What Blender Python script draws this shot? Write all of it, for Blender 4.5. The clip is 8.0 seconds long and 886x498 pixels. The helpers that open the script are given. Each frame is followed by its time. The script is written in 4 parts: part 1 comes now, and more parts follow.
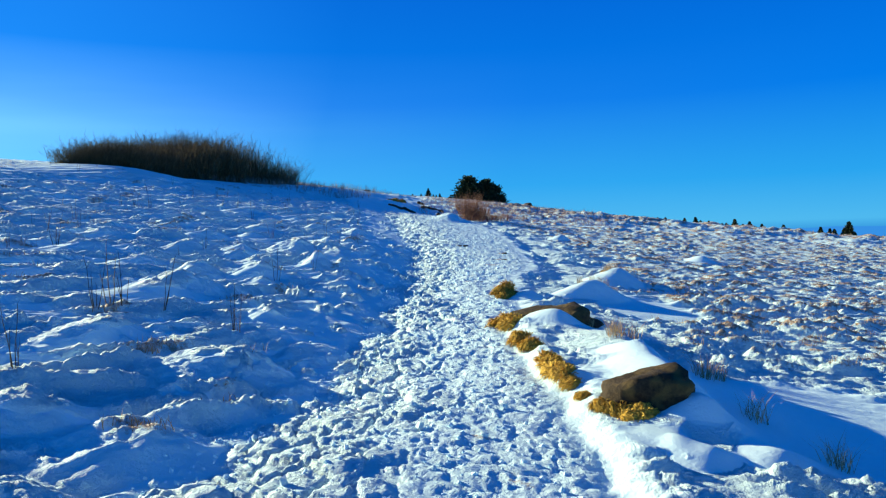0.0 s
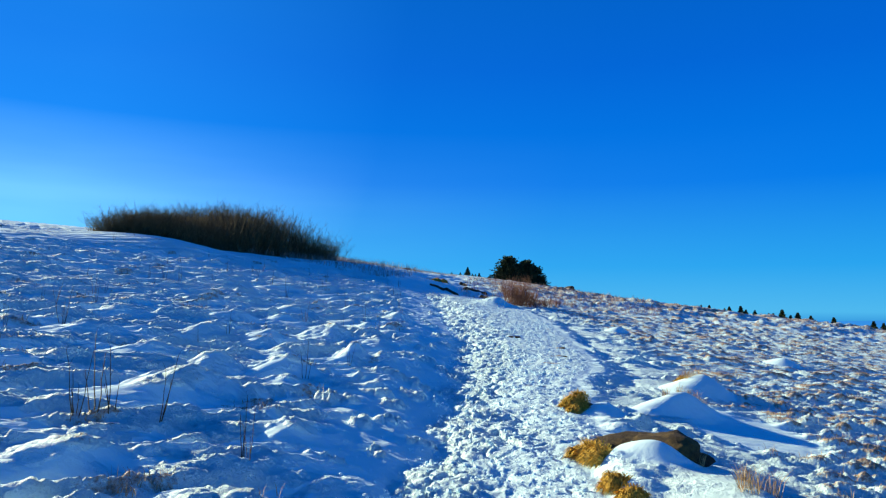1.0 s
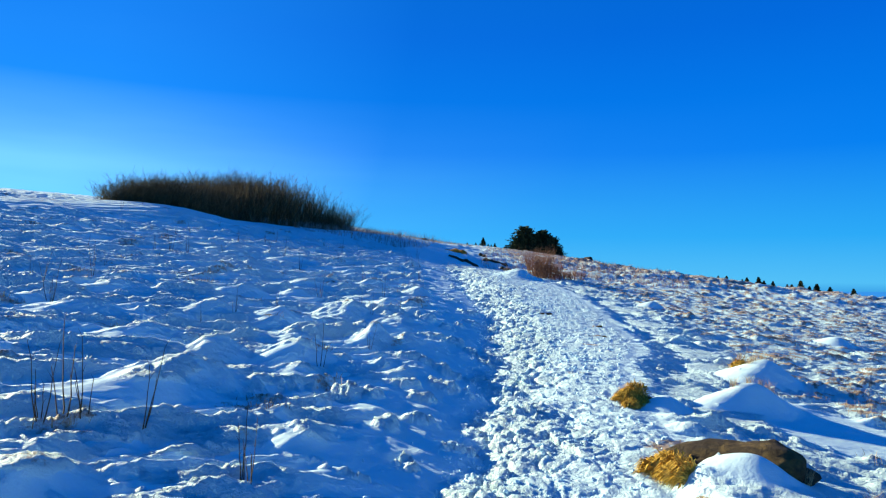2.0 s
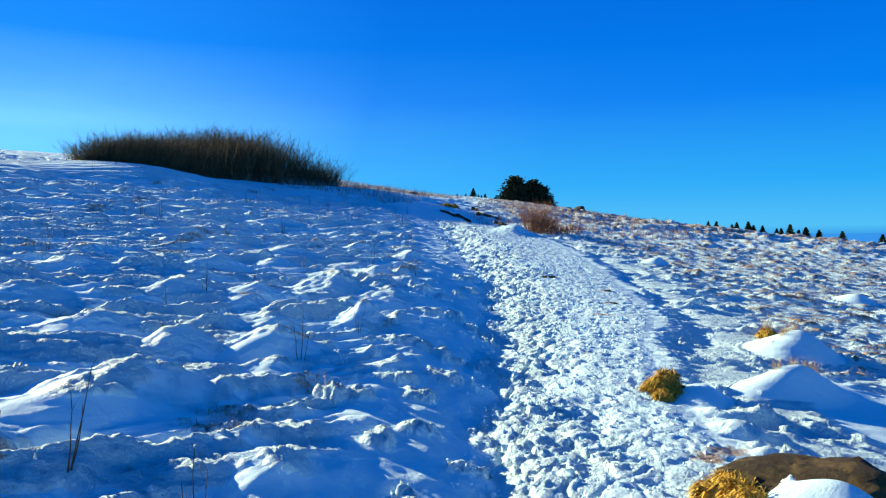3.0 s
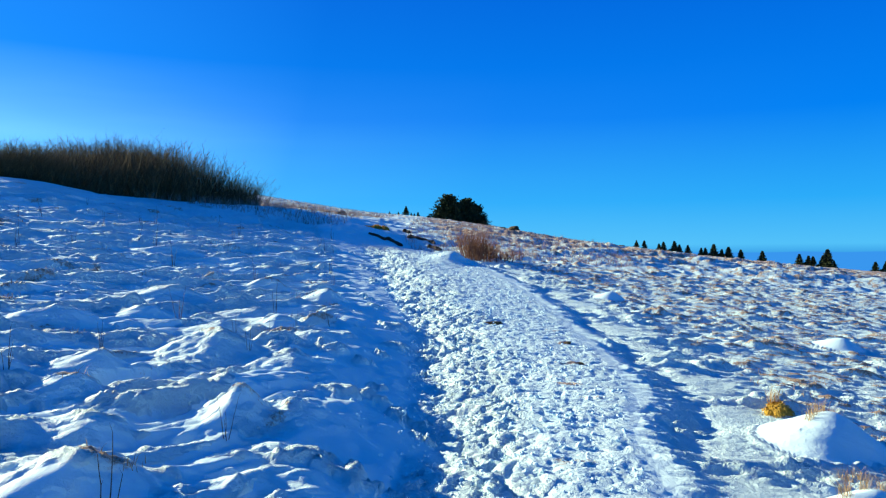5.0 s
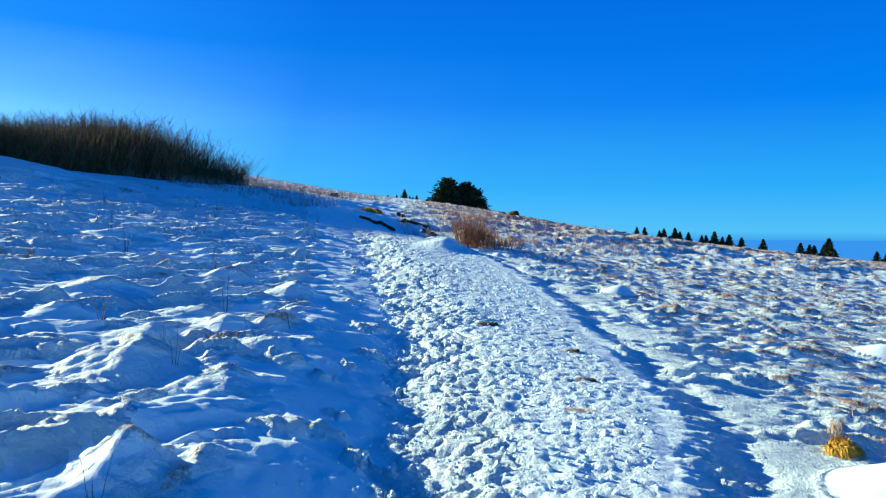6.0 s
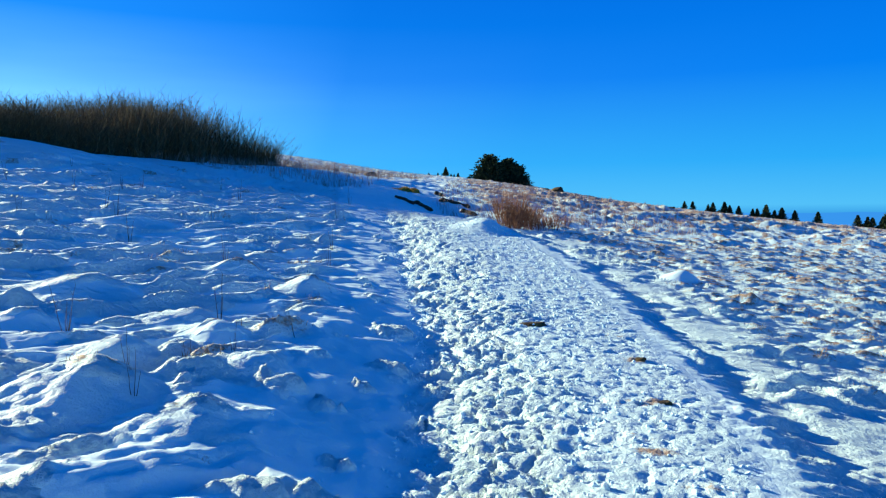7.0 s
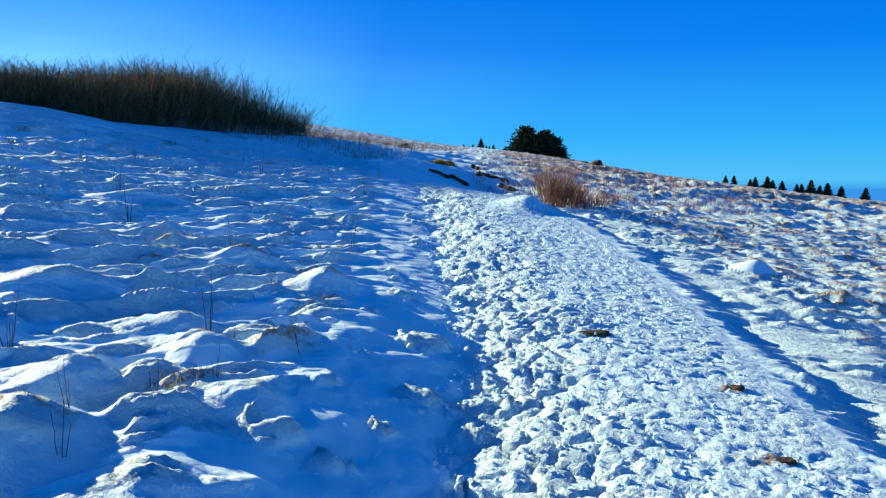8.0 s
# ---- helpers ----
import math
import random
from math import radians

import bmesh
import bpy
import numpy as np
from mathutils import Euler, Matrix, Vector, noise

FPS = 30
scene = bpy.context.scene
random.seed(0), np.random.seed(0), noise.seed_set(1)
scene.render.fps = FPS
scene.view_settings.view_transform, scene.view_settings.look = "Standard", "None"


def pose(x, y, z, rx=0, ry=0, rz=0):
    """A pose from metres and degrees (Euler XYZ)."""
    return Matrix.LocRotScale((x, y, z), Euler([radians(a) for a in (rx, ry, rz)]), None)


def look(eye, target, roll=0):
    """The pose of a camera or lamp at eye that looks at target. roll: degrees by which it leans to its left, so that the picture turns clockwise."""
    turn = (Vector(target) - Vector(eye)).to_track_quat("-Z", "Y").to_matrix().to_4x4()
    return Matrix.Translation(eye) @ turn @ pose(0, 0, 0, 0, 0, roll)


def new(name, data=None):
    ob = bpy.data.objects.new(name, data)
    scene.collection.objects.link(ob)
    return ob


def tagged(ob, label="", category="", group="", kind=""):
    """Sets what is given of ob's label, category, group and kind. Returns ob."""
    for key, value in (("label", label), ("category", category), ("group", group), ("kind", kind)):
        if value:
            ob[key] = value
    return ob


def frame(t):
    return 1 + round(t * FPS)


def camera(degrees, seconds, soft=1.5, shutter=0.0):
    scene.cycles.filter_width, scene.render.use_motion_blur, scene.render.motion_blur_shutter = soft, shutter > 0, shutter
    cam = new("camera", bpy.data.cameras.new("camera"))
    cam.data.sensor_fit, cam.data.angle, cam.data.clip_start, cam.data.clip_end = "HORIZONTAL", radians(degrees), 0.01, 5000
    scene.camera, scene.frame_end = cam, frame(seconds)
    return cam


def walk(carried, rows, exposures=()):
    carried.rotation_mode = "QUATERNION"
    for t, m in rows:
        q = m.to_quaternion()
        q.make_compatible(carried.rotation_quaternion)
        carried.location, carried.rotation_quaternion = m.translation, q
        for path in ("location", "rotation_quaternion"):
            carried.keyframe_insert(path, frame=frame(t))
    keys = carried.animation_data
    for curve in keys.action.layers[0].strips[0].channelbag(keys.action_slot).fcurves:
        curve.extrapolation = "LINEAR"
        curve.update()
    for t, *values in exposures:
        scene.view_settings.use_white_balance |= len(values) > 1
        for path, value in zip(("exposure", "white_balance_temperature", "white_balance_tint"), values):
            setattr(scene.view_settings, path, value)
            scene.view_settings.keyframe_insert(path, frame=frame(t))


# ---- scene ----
cam = camera(63.1, 8.0, soft=1.2)
PATH = [
    (0, (0.092, -0.274, 1.467), (0.077, 1.726, 1.437), -1.5),
    (0.5, (-0.032, 0.432, 1.549), (-0.088, 2.431, 1.58), -0.0),
    (1, (-0.188, 1.157, 1.667), (-0.304, 3.145, 1.854), 0.7),
    (1.5, (-0.333, 1.685, 1.724), (-0.468, 3.669, 1.93), 0.6),
    (1.7, (-0.37, 1.914, 1.7), (-0.514, 3.9, 1.878), 0.9),
    (2.8, (-0.667, 3.039, 2.001), (-0.845, 5.03, 1.964), 0.2),
    (3, (-0.603, 3.255, 1.973), (-0.729, 5.251, 1.94), -0.4),
    (3.5, (-0.64, 3.731, 2.134), (-0.705, 5.728, 2.04), 0.3),
    (4, (-0.761, 4.216, 2.268), (-0.803, 6.213, 2.176), 0.7),
    (4.5, (-0.663, 4.842, 2.243), (-0.63, 6.841, 2.203), -0.7),
    (5, (-0.604, 5.495, 2.253), (-0.544, 7.494, 2.267), -0.2),
    (5.2, (-0.582, 5.771, 2.279), (-0.51, 7.77, 2.288), -0.1),
    (6.3, (-0.386, 7.372, 2.35), (-0.329, 9.37, 2.308), 0.7),
    (6.5, (-0.391, 7.611, 2.394), (-0.36, 9.61, 2.344), 0.1),
    (7, (-0.305, 8.288, 2.393), (-0.362, 10.285, 2.3), -0.3),
    (7.5, (-0.373, 8.994, 2.41), (-0.503, 10.988, 2.333), -0.3),
    (8, (-0.42, 9.599, 2.49), (-0.569, 11.586, 2.319), 0.3),
]
EXPOSURE = 1.5
walk(cam, [(t, look(eye, target, roll)) for t, eye, target, roll in PATH], [(0, EXPOSURE - 0.13), (1.0, EXPOSURE - 0.14), (1.6, EXPOSURE - 0.05), (3.0, EXPOSURE - 0.02), (4.5, EXPOSURE), (8, EXPOSURE)])

# ---- light: low winter sun ahead to the left, deep blue sky ----
SUN_LEFT, SUN_UP = 62.0, 18.7
sun_way = Vector((-math.sin(radians(SUN_LEFT)) * math.cos(radians(SUN_UP)), math.cos(radians(SUN_LEFT)) * math.cos(radians(SUN_UP)), math.sin(radians(SUN_UP))))
sun_data = bpy.data.lights.new("sun", "SUN")
sun_data.energy, sun_data.angle, sun_data.color = 4.25, radians(0.6), (0.94, 0.86, 0.54)
sun = new("sun", sun_data)
sun.matrix_world = look(sun_way * 60, (0, 0, 0))

world = bpy.data.worlds.new("winter_sky")
scene.world = world
world.use_nodes = True
wn = world.node_tree.nodes
sky = wn.new("ShaderNodeTexSky")
sky.sky_type, sky.sun_disc = "NISHITA", False
sky.sun_elevation, sky.sun_rotation = radians(SUN_UP), radians(-SUN_LEFT)
sky.altitude, sky.air_density, sky.dust_density, sky.ozone_density = 1400, 1.0, 0.6, 3.0
# the clear mountain air: the sky's own light, steeped in blue that deepens upwards
coords = wn.new("ShaderNodeTexCoord")
split = wn.new("ShaderNodeSeparateXYZ")
depth = wn.new("ShaderNodeValToRGB")
while len(depth.color_ramp.elements) < 7:
    depth.color_ramp.elements.new(0.5)
for e, (at, colour) in zip(depth.color_ramp.elements, ((0.0, (0.045, 0.38, 0.86)), (0.012, (0.09, 0.56, 1.0)), (0.07, (0.025, 0.43, 1.0)), (0.18, (0.0, 0.23, 0.95)), (0.33, (0.0, 0.15, 0.78)), (0.6, (0.0, 0.105, 0.47)), (1.0, (0.0, 0.07, 0.35)))):
    e.position, e.color = at, (*colour, 1)
blend = wn.new("ShaderNodeMix")
blend.data_type, blend.blend_type = "RGBA", "ADD"
blend.inputs[0].default_value = 0.004
# haze that brightens towards the sun and the horizon
toward = wn.new("ShaderNodeVectorMath")
toward.operation, toward.inputs[1].default_value = "DOT_PRODUCT", sun_way
halo = wn.new("ShaderNodeValToRGB")
while len(halo.color_ramp.elements) < 5:
    halo.color_ramp.elements.new(0.5)
for e, (at, v) in zip(halo.color_ramp.elements, ((0.0, 0.0), (0.4, 0.05), (0.62, 0.16), (0.86, 0.92), (1.0, 0.95))):
    e.position, e.color = at, (v, v, v, 1)
thin = wn.new("ShaderNodeMapRange")
thin.inputs["From Min"].default_value, thin.inputs["From Max"].default_value = 0.15, 0.25
thin.inputs["To Min"].default_value, thin.inputs["To Max"].default_value = 1.0, 0.04
amount = wn.new("ShaderNodeMath")
amount.operation = "MULTIPLY"
glow = wn.new("ShaderNodeMix")
glow.data_type, glow.blend_type = "RGBA", "ADD"
glow.inputs[7].default_value = (0.20, 0.34, 0.27, 1)
back = wn["Background"]
back.inputs["Strength"].default_value = 0.33
wl = world.node_tree.links
wl.new(coords.outputs["Generated"], split.inputs[0])
wl.new(split.outputs["Z"], depth.inputs["Fac"])
wl.new(depth.outputs["Color"], blend.inputs[6])
steep = wn.new("ShaderNodeMix")
steep.data_type, steep.blend_type = "RGBA", "MULTIPLY"
steep.inputs[0].default_value, steep.inputs[7].default_value = 1.0, (0.15, 0.6, 1.0, 1)
wl.new(sky.outputs[0], steep.inputs[6])
wl.new(steep.outputs[2], blend.inputs[7])
wl.new(coords.outputs["Generated"], toward.inputs[0])
wl.new(toward.outputs["Value"], halo.inputs["Fac"])
wl.new(split.outputs["Z"], thin.inputs["Value"])
# faint streaks in the haze
flat = wn.new("ShaderNodeMapping")
flat.inputs["Scale"].default_value, flat.inputs["Rotation"].default_value = (2.2, 2.2, 17.0), (0.0, radians(4), 0.0)
streak = wn.new("ShaderNodeTexNoise")
streak.inputs["Scale"].default_value, streak.inputs["Detail"].default_value = 1.0, 3.0
veil = wn.new("ShaderNodeMapRange")
veil.inputs["From Min"].default_value, veil.inputs["From Max"].default_value = 0.3, 0.7
veil.inputs["To Min"].default_value, veil.inputs["To Max"].default_value = 0.8, 1.2
veiled = wn.new("ShaderNodeMath")
veiled.operation = "MULTIPLY"
wl.new(coords.outputs["Generated"], flat.inputs["Vector"])
wl.new(flat.outputs["Vector"], streak.inputs["Vector"])
wl.new(streak.outputs[0], veil.inputs["Value"])
wl.new(halo.outputs["Color"], veiled.inputs[0])
wl.new(veil.outputs["Result"], veiled.inputs[1])
wl.new(veiled.outputs[0], amount.inputs[0])
wl.new(thin.outputs["Result"], amount.inputs[1])
wl.new(amount.outputs[0], glow.inputs[0])
wl.new(blend.outputs[2], glow.inputs[6])
brim = wn.new("ShaderNodeMix")
brim.data_type, brim.blend_type = "RGBA", "ADD"
brim.inputs[7].default_value = (0.004, 0.10, 0.24, 1)
wl.new(halo.outputs["Color"], brim.inputs[0])
wl.new(glow.outputs[2], brim.inputs[6])
wl.new(brim.outputs[2], back.inputs["Color"])


# ---- materials ----
def material(name, rough=0.8, spec=0.3):
    m = bpy.data.materials.new(name)
    m.use_nodes = True
    p = m.node_tree.nodes["Principled BSDF"]
    p.inputs["Roughness"].default_value = rough
    p.inputs["Specular IOR Level"].default_value = spec
    return m, m.node_tree.nodes, m.node_tree.links, p


def noise_node(n, l, scale, detail=4, rough=0.6, coords="Object"):
    tc = n.new("ShaderNodeTexCoord")
    t = n.new("ShaderNodeTexNoise")
    t.inputs["Scale"].default_value, t.inputs["Detail"].default_value, t.inputs["Roughness"].default_value = scale, detail, rough
    l.new(tc.outputs[coords], t.inputs["Vector"])
    return t


def ramp_node(n, l, source, stops):
    r = n.new("ShaderNodeValToRGB")
    while len(r.color_ramp.elements) < len(stops):
        r.color_ramp.elements.new(0.5)
    for e, (at, colour) in zip(r.color_ramp.elements, stops):
        e.position, e.color = at, (*colour, 1)
    l.new(source, r.inputs["Fac"])
    return r


def mix_node(n, l, fac, a, b, kind="MIX"):
    m = n.new("ShaderNodeMix")
    m.data_type, m.blend_type = "RGBA", kind
    for value, slot in ((fac, 0), (a, 6), (b, 7)):
        if isinstance(value, (int, float)):
            m.inputs[slot].default_value = value
        elif isinstance(value, tuple):
            m.inputs[slot].default_value = (*value, 1)
        else:
            l.new(value, m.inputs[slot])
    return m.outputs[2]


def bump_node(n, l, height, p, strength, distance):
    b = n.new("ShaderNodeBump")
    b.inputs["Strength"].default_value, b.inputs["Distance"].default_value = strength, distance
    l.new(height, b.inputs["Height"])
    l.new(b.outputs[0], p.inputs["Normal"])


def snow_ground_material():
    m, n, l, p = material("snow_ground", 0.62, 0.25)
    fine = noise_node(n, l, 34, 6, 0.7)
    broad = noise_node(n, l, 1.3, 3, 0.5)
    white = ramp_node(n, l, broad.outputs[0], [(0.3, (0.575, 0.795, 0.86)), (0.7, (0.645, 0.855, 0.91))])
    straw = ramp_node(n, l, fine.outputs[0], [(0.3, (0.20, 0.125, 0.085)), (0.5, (0.45, 0.325, 0.24)), (0.7, (0.67, 0.56, 0.46))])
    bare = n.new("ShaderNodeAttribute")
    bare.attribute_name = "bare"
    patch = noise_node(n, l, 19, 5, 0.75)
    total = n.new("ShaderNodeMath")
    total.operation = "ADD"
    l.new(bare.outputs["Fac"], total.inputs[0])
    l.new(patch.outputs[0], total.inputs[1])
    edge = ramp_node(n, l, total.outputs[0], [(0.80, (0, 0, 0)), (1.05, (1, 1, 1))])
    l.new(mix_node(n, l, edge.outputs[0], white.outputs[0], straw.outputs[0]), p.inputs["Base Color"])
    grit = n.new("ShaderNodeAttribute")
    grit.attribute_name = "grit"
    coarse = noise_node(n, l, 15, 5, 0.65)
    both = n.new("ShaderNodeMath")
    both.operation = "MULTIPLY_ADD"
    both.inputs[1].default_value = 2.2
    l.new(coarse.outputs[0], both.inputs[0])
    l.new(fine.outputs[0], both.inputs[2])
    scaled = n.new("ShaderNodeMath")
    scaled.operation = "MULTIPLY"
    l.new(both.outputs[0], scaled.inputs[0])
    l.new(grit.outputs["Fac"], scaled.inputs[1])
    bump_node(n, l, scaled.outputs[0], p, 1.0, 0.030)
    return m


def plain_snow_material():
    m, n, l, p = material("clod_snow", 0.65, 0.25)
    fine = noise_node(n, l, 45, 5, 0.7)
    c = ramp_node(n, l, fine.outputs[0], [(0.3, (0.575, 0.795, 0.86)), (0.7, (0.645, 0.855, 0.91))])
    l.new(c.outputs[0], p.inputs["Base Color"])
    bump_node(n, l, fine.outputs[0], p, 0.6, 0.01)
    return m


def speckled_material(name, dark, mid, light, scale, rough=0.85, bump=0.5, distance=0.01, island=False):
    m, n, l, p = material(name, rough, 0.2)
    fine = noise_node(n, l, scale, 6, 0.7)
    c = ramp_node(n, l, fine.outputs[0], [(0.32, dark), (0.52, mid), (0.72, light)])
    out = c.outputs[0]
    if island:
        g = n.new("ShaderNodeNewGeometry")
        v = ramp_node(n, l, g.outputs["Random Per Island"], [(0.0, (0.55, 0.55, 0.55)), (1.0, (1.35, 1.3, 1.2))])
        out = mix_node(n, l, 1.0, out, v.outputs[0], "MULTIPLY")
    l.new(out, p.inputs["Base Color"])
    if bump:
        bump_node(n, l, fine.outputs[0], p, bump, distance)
    return m


def stone_material(name, dark, light, moss):
    m, n, l, p = material(name, 0.85, 0.25)
    grain = noise_node(n, l, 22, 7, 0.75)
    broad = noise_node(n, l, 5, 4, 0.6)
    c = ramp_node(n, l, grain.outputs[0], [(0.3, dark), (0.7, light)])
    k = ramp_node(n, l, broad.outputs[0], [(0.48, (0, 0, 0)), (0.62, (1, 1, 1))])
    l.new(mix_node(n, l, k.outputs[0], c.outputs[0], moss), p.inputs["Base Color"])
    bump_node(n, l, grain.outputs[0], p, 0.9, 0.03)
    return m


SNOW = snow_ground_material()
CLOD = plain_snow_material()
STONE = stone_material("dark_stone", (0.014, 0.010, 0.007), (0.075, 0.052, 0.03), (0.15, 0.10, 0.035))
STRAW = speckled_material("straw_grass", (0.30, 0.19, 0.09), (0.46, 0.32, 0.17), (0.62, 0.46, 0.27), 30, bump=0, island=True)
OCHRE = speckled_material("ochre_grass", (0.38, 0.22, 0.03), (0.60, 0.38, 0.06), (0.76, 0.53, 0.13), 30, bump=0, island=True)
RUST = speckled_material("rust_twigs", (0.13, 0.06, 0.04), (0.22, 0.11, 0.075), (0.33, 0.19, 0.13), 12, bump=0, island=True)
HEATH = speckled_material("heath_grass", (0.26, 0.17, 0.14), (0.38, 0.27, 0.24), (0.52, 0.41, 0.37), 8, bump=0, island=True)
HAZEL = speckled_material("thicket_twigs", (0.09, 0.06, 0.03), (0.16, 0.11, 0.055), (0.26, 0.19, 0.10), 6, bump=0, island=True)
WEED = speckled_material("dead_weed", (0.05, 0.035, 0.02), (0.10, 0.065, 0.035), (0.16, 0.11, 0.06), 40, bump=0)
BARK = speckled_material("bark", (0.04, 0.03, 0.02), (0.08, 0.06, 0.04), (0.14, 0.11, 0.08), 18)
NEEDLE = speckled_material("needles", (0.025, 0.042, 0.022), (0.05, 0.075, 0.036), (0.085, 0.11, 0.05), 3, bump=0, island=True)
LOGWOOD = speckled_material("weathered_log", (0.02, 0.013, 0.008), (0.05, 0.034, 0.02), (0.11, 0.08, 0.05), 16)


# the distant air's blue haze, painted as one even emitted colour
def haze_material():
    m, n, l, p = material("painted_haze", 1.0, 0.0)
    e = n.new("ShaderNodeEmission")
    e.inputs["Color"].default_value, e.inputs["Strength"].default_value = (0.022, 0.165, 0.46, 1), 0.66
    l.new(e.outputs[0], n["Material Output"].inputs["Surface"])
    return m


HAZE = haze_material()

# ---- the lie of the land ----
lattice = np.random.RandomState(7).permutation(256)
lattice = np.concatenate([lattice, lattice])
angles = np.random.RandomState(8).uniform(0, 2 * np.pi, 256)
plate_r = np.random.RandomState(9).rand(256, 5)
grad_x, grad_y = np.cos(angles).astype(np.float32), np.sin(angles).astype(np.float32)


def wave(x, y, size, seed=0, stretch=1.0):
    """Gradient noise, about -0.7 to 0.7, with bumps of that size; stretch lengthens them along x."""
    u, v = x / (size * stretch) + seed * 17.3, y / size + seed * 9.7
    iu, iv = np.floor(u).astype(np.int64), np.floor(v).astype(np.int64)
    fu, fv = (u - iu).astype(np.float32), (v - iv).astype(np.float32)
    su, sv = fu * fu * fu * (fu * (fu * 6 - 15) + 10), fv * fv * fv * (fv * (fv * 6 - 15) + 10)

    def corner(a, b):
        k = lattice[(lattice[(iu + a) & 255] + iv + b) & 255]
        return grad_x[k] * (fu - a) + grad_y[k] * (fv - b)

    low = corner(0, 0) * (1 - su) + corner(1, 0) * su
    high = corner(0, 1) * (1 - su) + corner(1, 1) * su
    return low * (1 - sv) + high * sv


def step(a, b, v):
    u = np.clip((v - a) / (b - a), 0, 1)
    return u * u * (3 - 2 * u)


def hill(x, y):
    """The smooth hillside: rising ahead and to the left, rounding over far off."""
    cx, cy = 14 * np.tanh(x / 14), 40 * np.tanh(y / 40)
    near = -0.0578 - 0.1146 * x + 0.0877 * y - 0.00059 * cx * cy + 0.00215 * cx * cx - 0.00007 * cy * cy
    r = np.hypot(x, y) + 1e-6
    s, c = x / r, y / r
    far = 1.30 + 500 * np.tanh(r / 500) * (0.0501 * c - 0.1323 * s + 0.0729 * s ** 3 + 0.0068 * np.maximum(c, 0) * np.exp(-((s - 0.06) / 0.1) ** 2))
    u = np.maximum(r - 110 - 130 * step(0.0, 0.25, s), 0)
    far = far - np.where(u < 300, 8e-5 * u * u, 7.2 + 0.048 * (u - 300))
    swells = np.exp(-((r - 124) / 34) ** 2) * (0.38 * (1 - step(-0.03, 0.07, s)) + 0.70 * (1 - step(-0.24, -0.06, s))) + 0.15 * np.exp(-((r - 46) / 9) ** 2) * step(0.10, 0.24, s) * (1 - step(0.55, 0.7, s))
    swells -= 1.1 * step(0.24, 0.42, s) * step(110, 225, r)
    return near + (far - near) * step(26, 62, r) + swells * step(-0.2, 0.2, c)


EDGE_Y = [-5, 3, 4.6, 5.5, 8.3, 13, 15.3, 18, 23.5, 26, 30]
EDGE_L = [-1.6, -1.35, -0.93, -0.80, -0.62, -0.60, -0.63, -1.05, -1.72, -2.1, -3.2]
RIGHT_Y = [-5, 3.5, 5, 7, 7.9, 9, 11, 12.5, 14, 18, 21, 24, 26.4, 30]
EDGE_R = [0.9, 0.86, 0.76, 0.6, 0.98, 0.85, 1.0, 1.45, 1.55, 1.5, 1.3, 0.8, 0.0, -1.4]


def path_edges(x, y):
    wob = 0.16 * wave(x, y, 0.9, 3) + 0.12 * wave(x, y, 0.35, 4) + 0.05 * wave(x, y, 0.14, 2)
    return np.interp(y, EDGE_Y, EDGE_L) + wob * 1.8 + 0.10 * wave(x, y, 2.3, 1), np.interp(y, RIGHT_Y, EDGE_R) + wob * 0.7


def drift(x, y, cx, cy, lx, ly, h, turn=0.0, lee=0.45):
    """One wind-shaped mound: a long windward side (towards -u) and a steep lee side."""
    a = radians(turn)
    u, v = (x - cx) * math.cos(a) + (y - cy) * math.sin(a), -(x - cx) * math.sin(a) + (y - cy) * math.cos(a)
    u = np.where(u > 0, u / (lx * lee), u / lx)
    return h * np.exp(-u * u - (v / ly) ** 2)


def wedge(x, y, cx, cy, tail, wide, h, turn=42.0, blunt=0.015):
    """One wind-cut drift with a sharp crest: a long tail, a lit windward side and a flat lee side."""
    a = radians(turn)
    u, v = (x - cx) * math.cos(a) + (y - cy) * math.sin(a), -(x - cx) * math.sin(a) + (y - cy) * math.cos(a)
    q = np.hypot(np.where(u > 0, u / (0.62 * tail), u / tail), np.where(v > 0, v / (1.35 * wide), v / wide))
    return h * np.clip(1.0 + math.sqrt(blunt) * 0.6 - np.sqrt(q * q + blunt), 0, 1) ** 1.15


def cells(x, y, size, seed, stretch=1.0):
    """Broken plates: for each place the way to the nearest of scattered centres, how far the edge is, and that plate's own three random numbers."""
    u, v = x / (size * stretch) + seed * 13.1, y / size + seed * 7.7
    iu, iv = np.floor(u).astype(np.int64), np.floor(v).astype(np.int64)
    f1, f2 = np.full(u.shape, 9.0), np.full(u.shape, 9.0)
    dx, dy, own = np.zeros_like(f1), np.zeros_like(f1), np.zeros(u.shape, np.int64)
    for i in (-1, 0, 1):
        for j in (-1, 0, 1):
            k = lattice[(lattice[(iu + i) & 255] + iv + j) & 255]
            ex, ey = u - iu - i - plate_r[k, 0], v - iv - j - plate_r[k, 1]
            d = np.hypot(ex, ey)
            near = d < f1
            f2 = np.where(near, f1, np.minimum(f2, d))
            dx, dy, own, f1 = np.where(near, ex, dx), np.where(near, ey, dy), np.where(near, k, own), np.where(near, d, f1)
    return dx, dy, f2 - f1, plate_r[own, 2], plate_r[own, 3], plate_r[own, 4]


def plates(x, y, size, seed, tilt=1.0, stretch=1.0):
    """Relief of angular broken plates, about 0 to 1."""
    dx, dy, edge, r, p, q = cells(x, y, size, seed, stretch)
    return (0.2 + 0.8 * r) * step(0.0, 0.22, edge) + tilt * (dx * (p - 0.5) + dy * (q - 0.5)) * 1.6


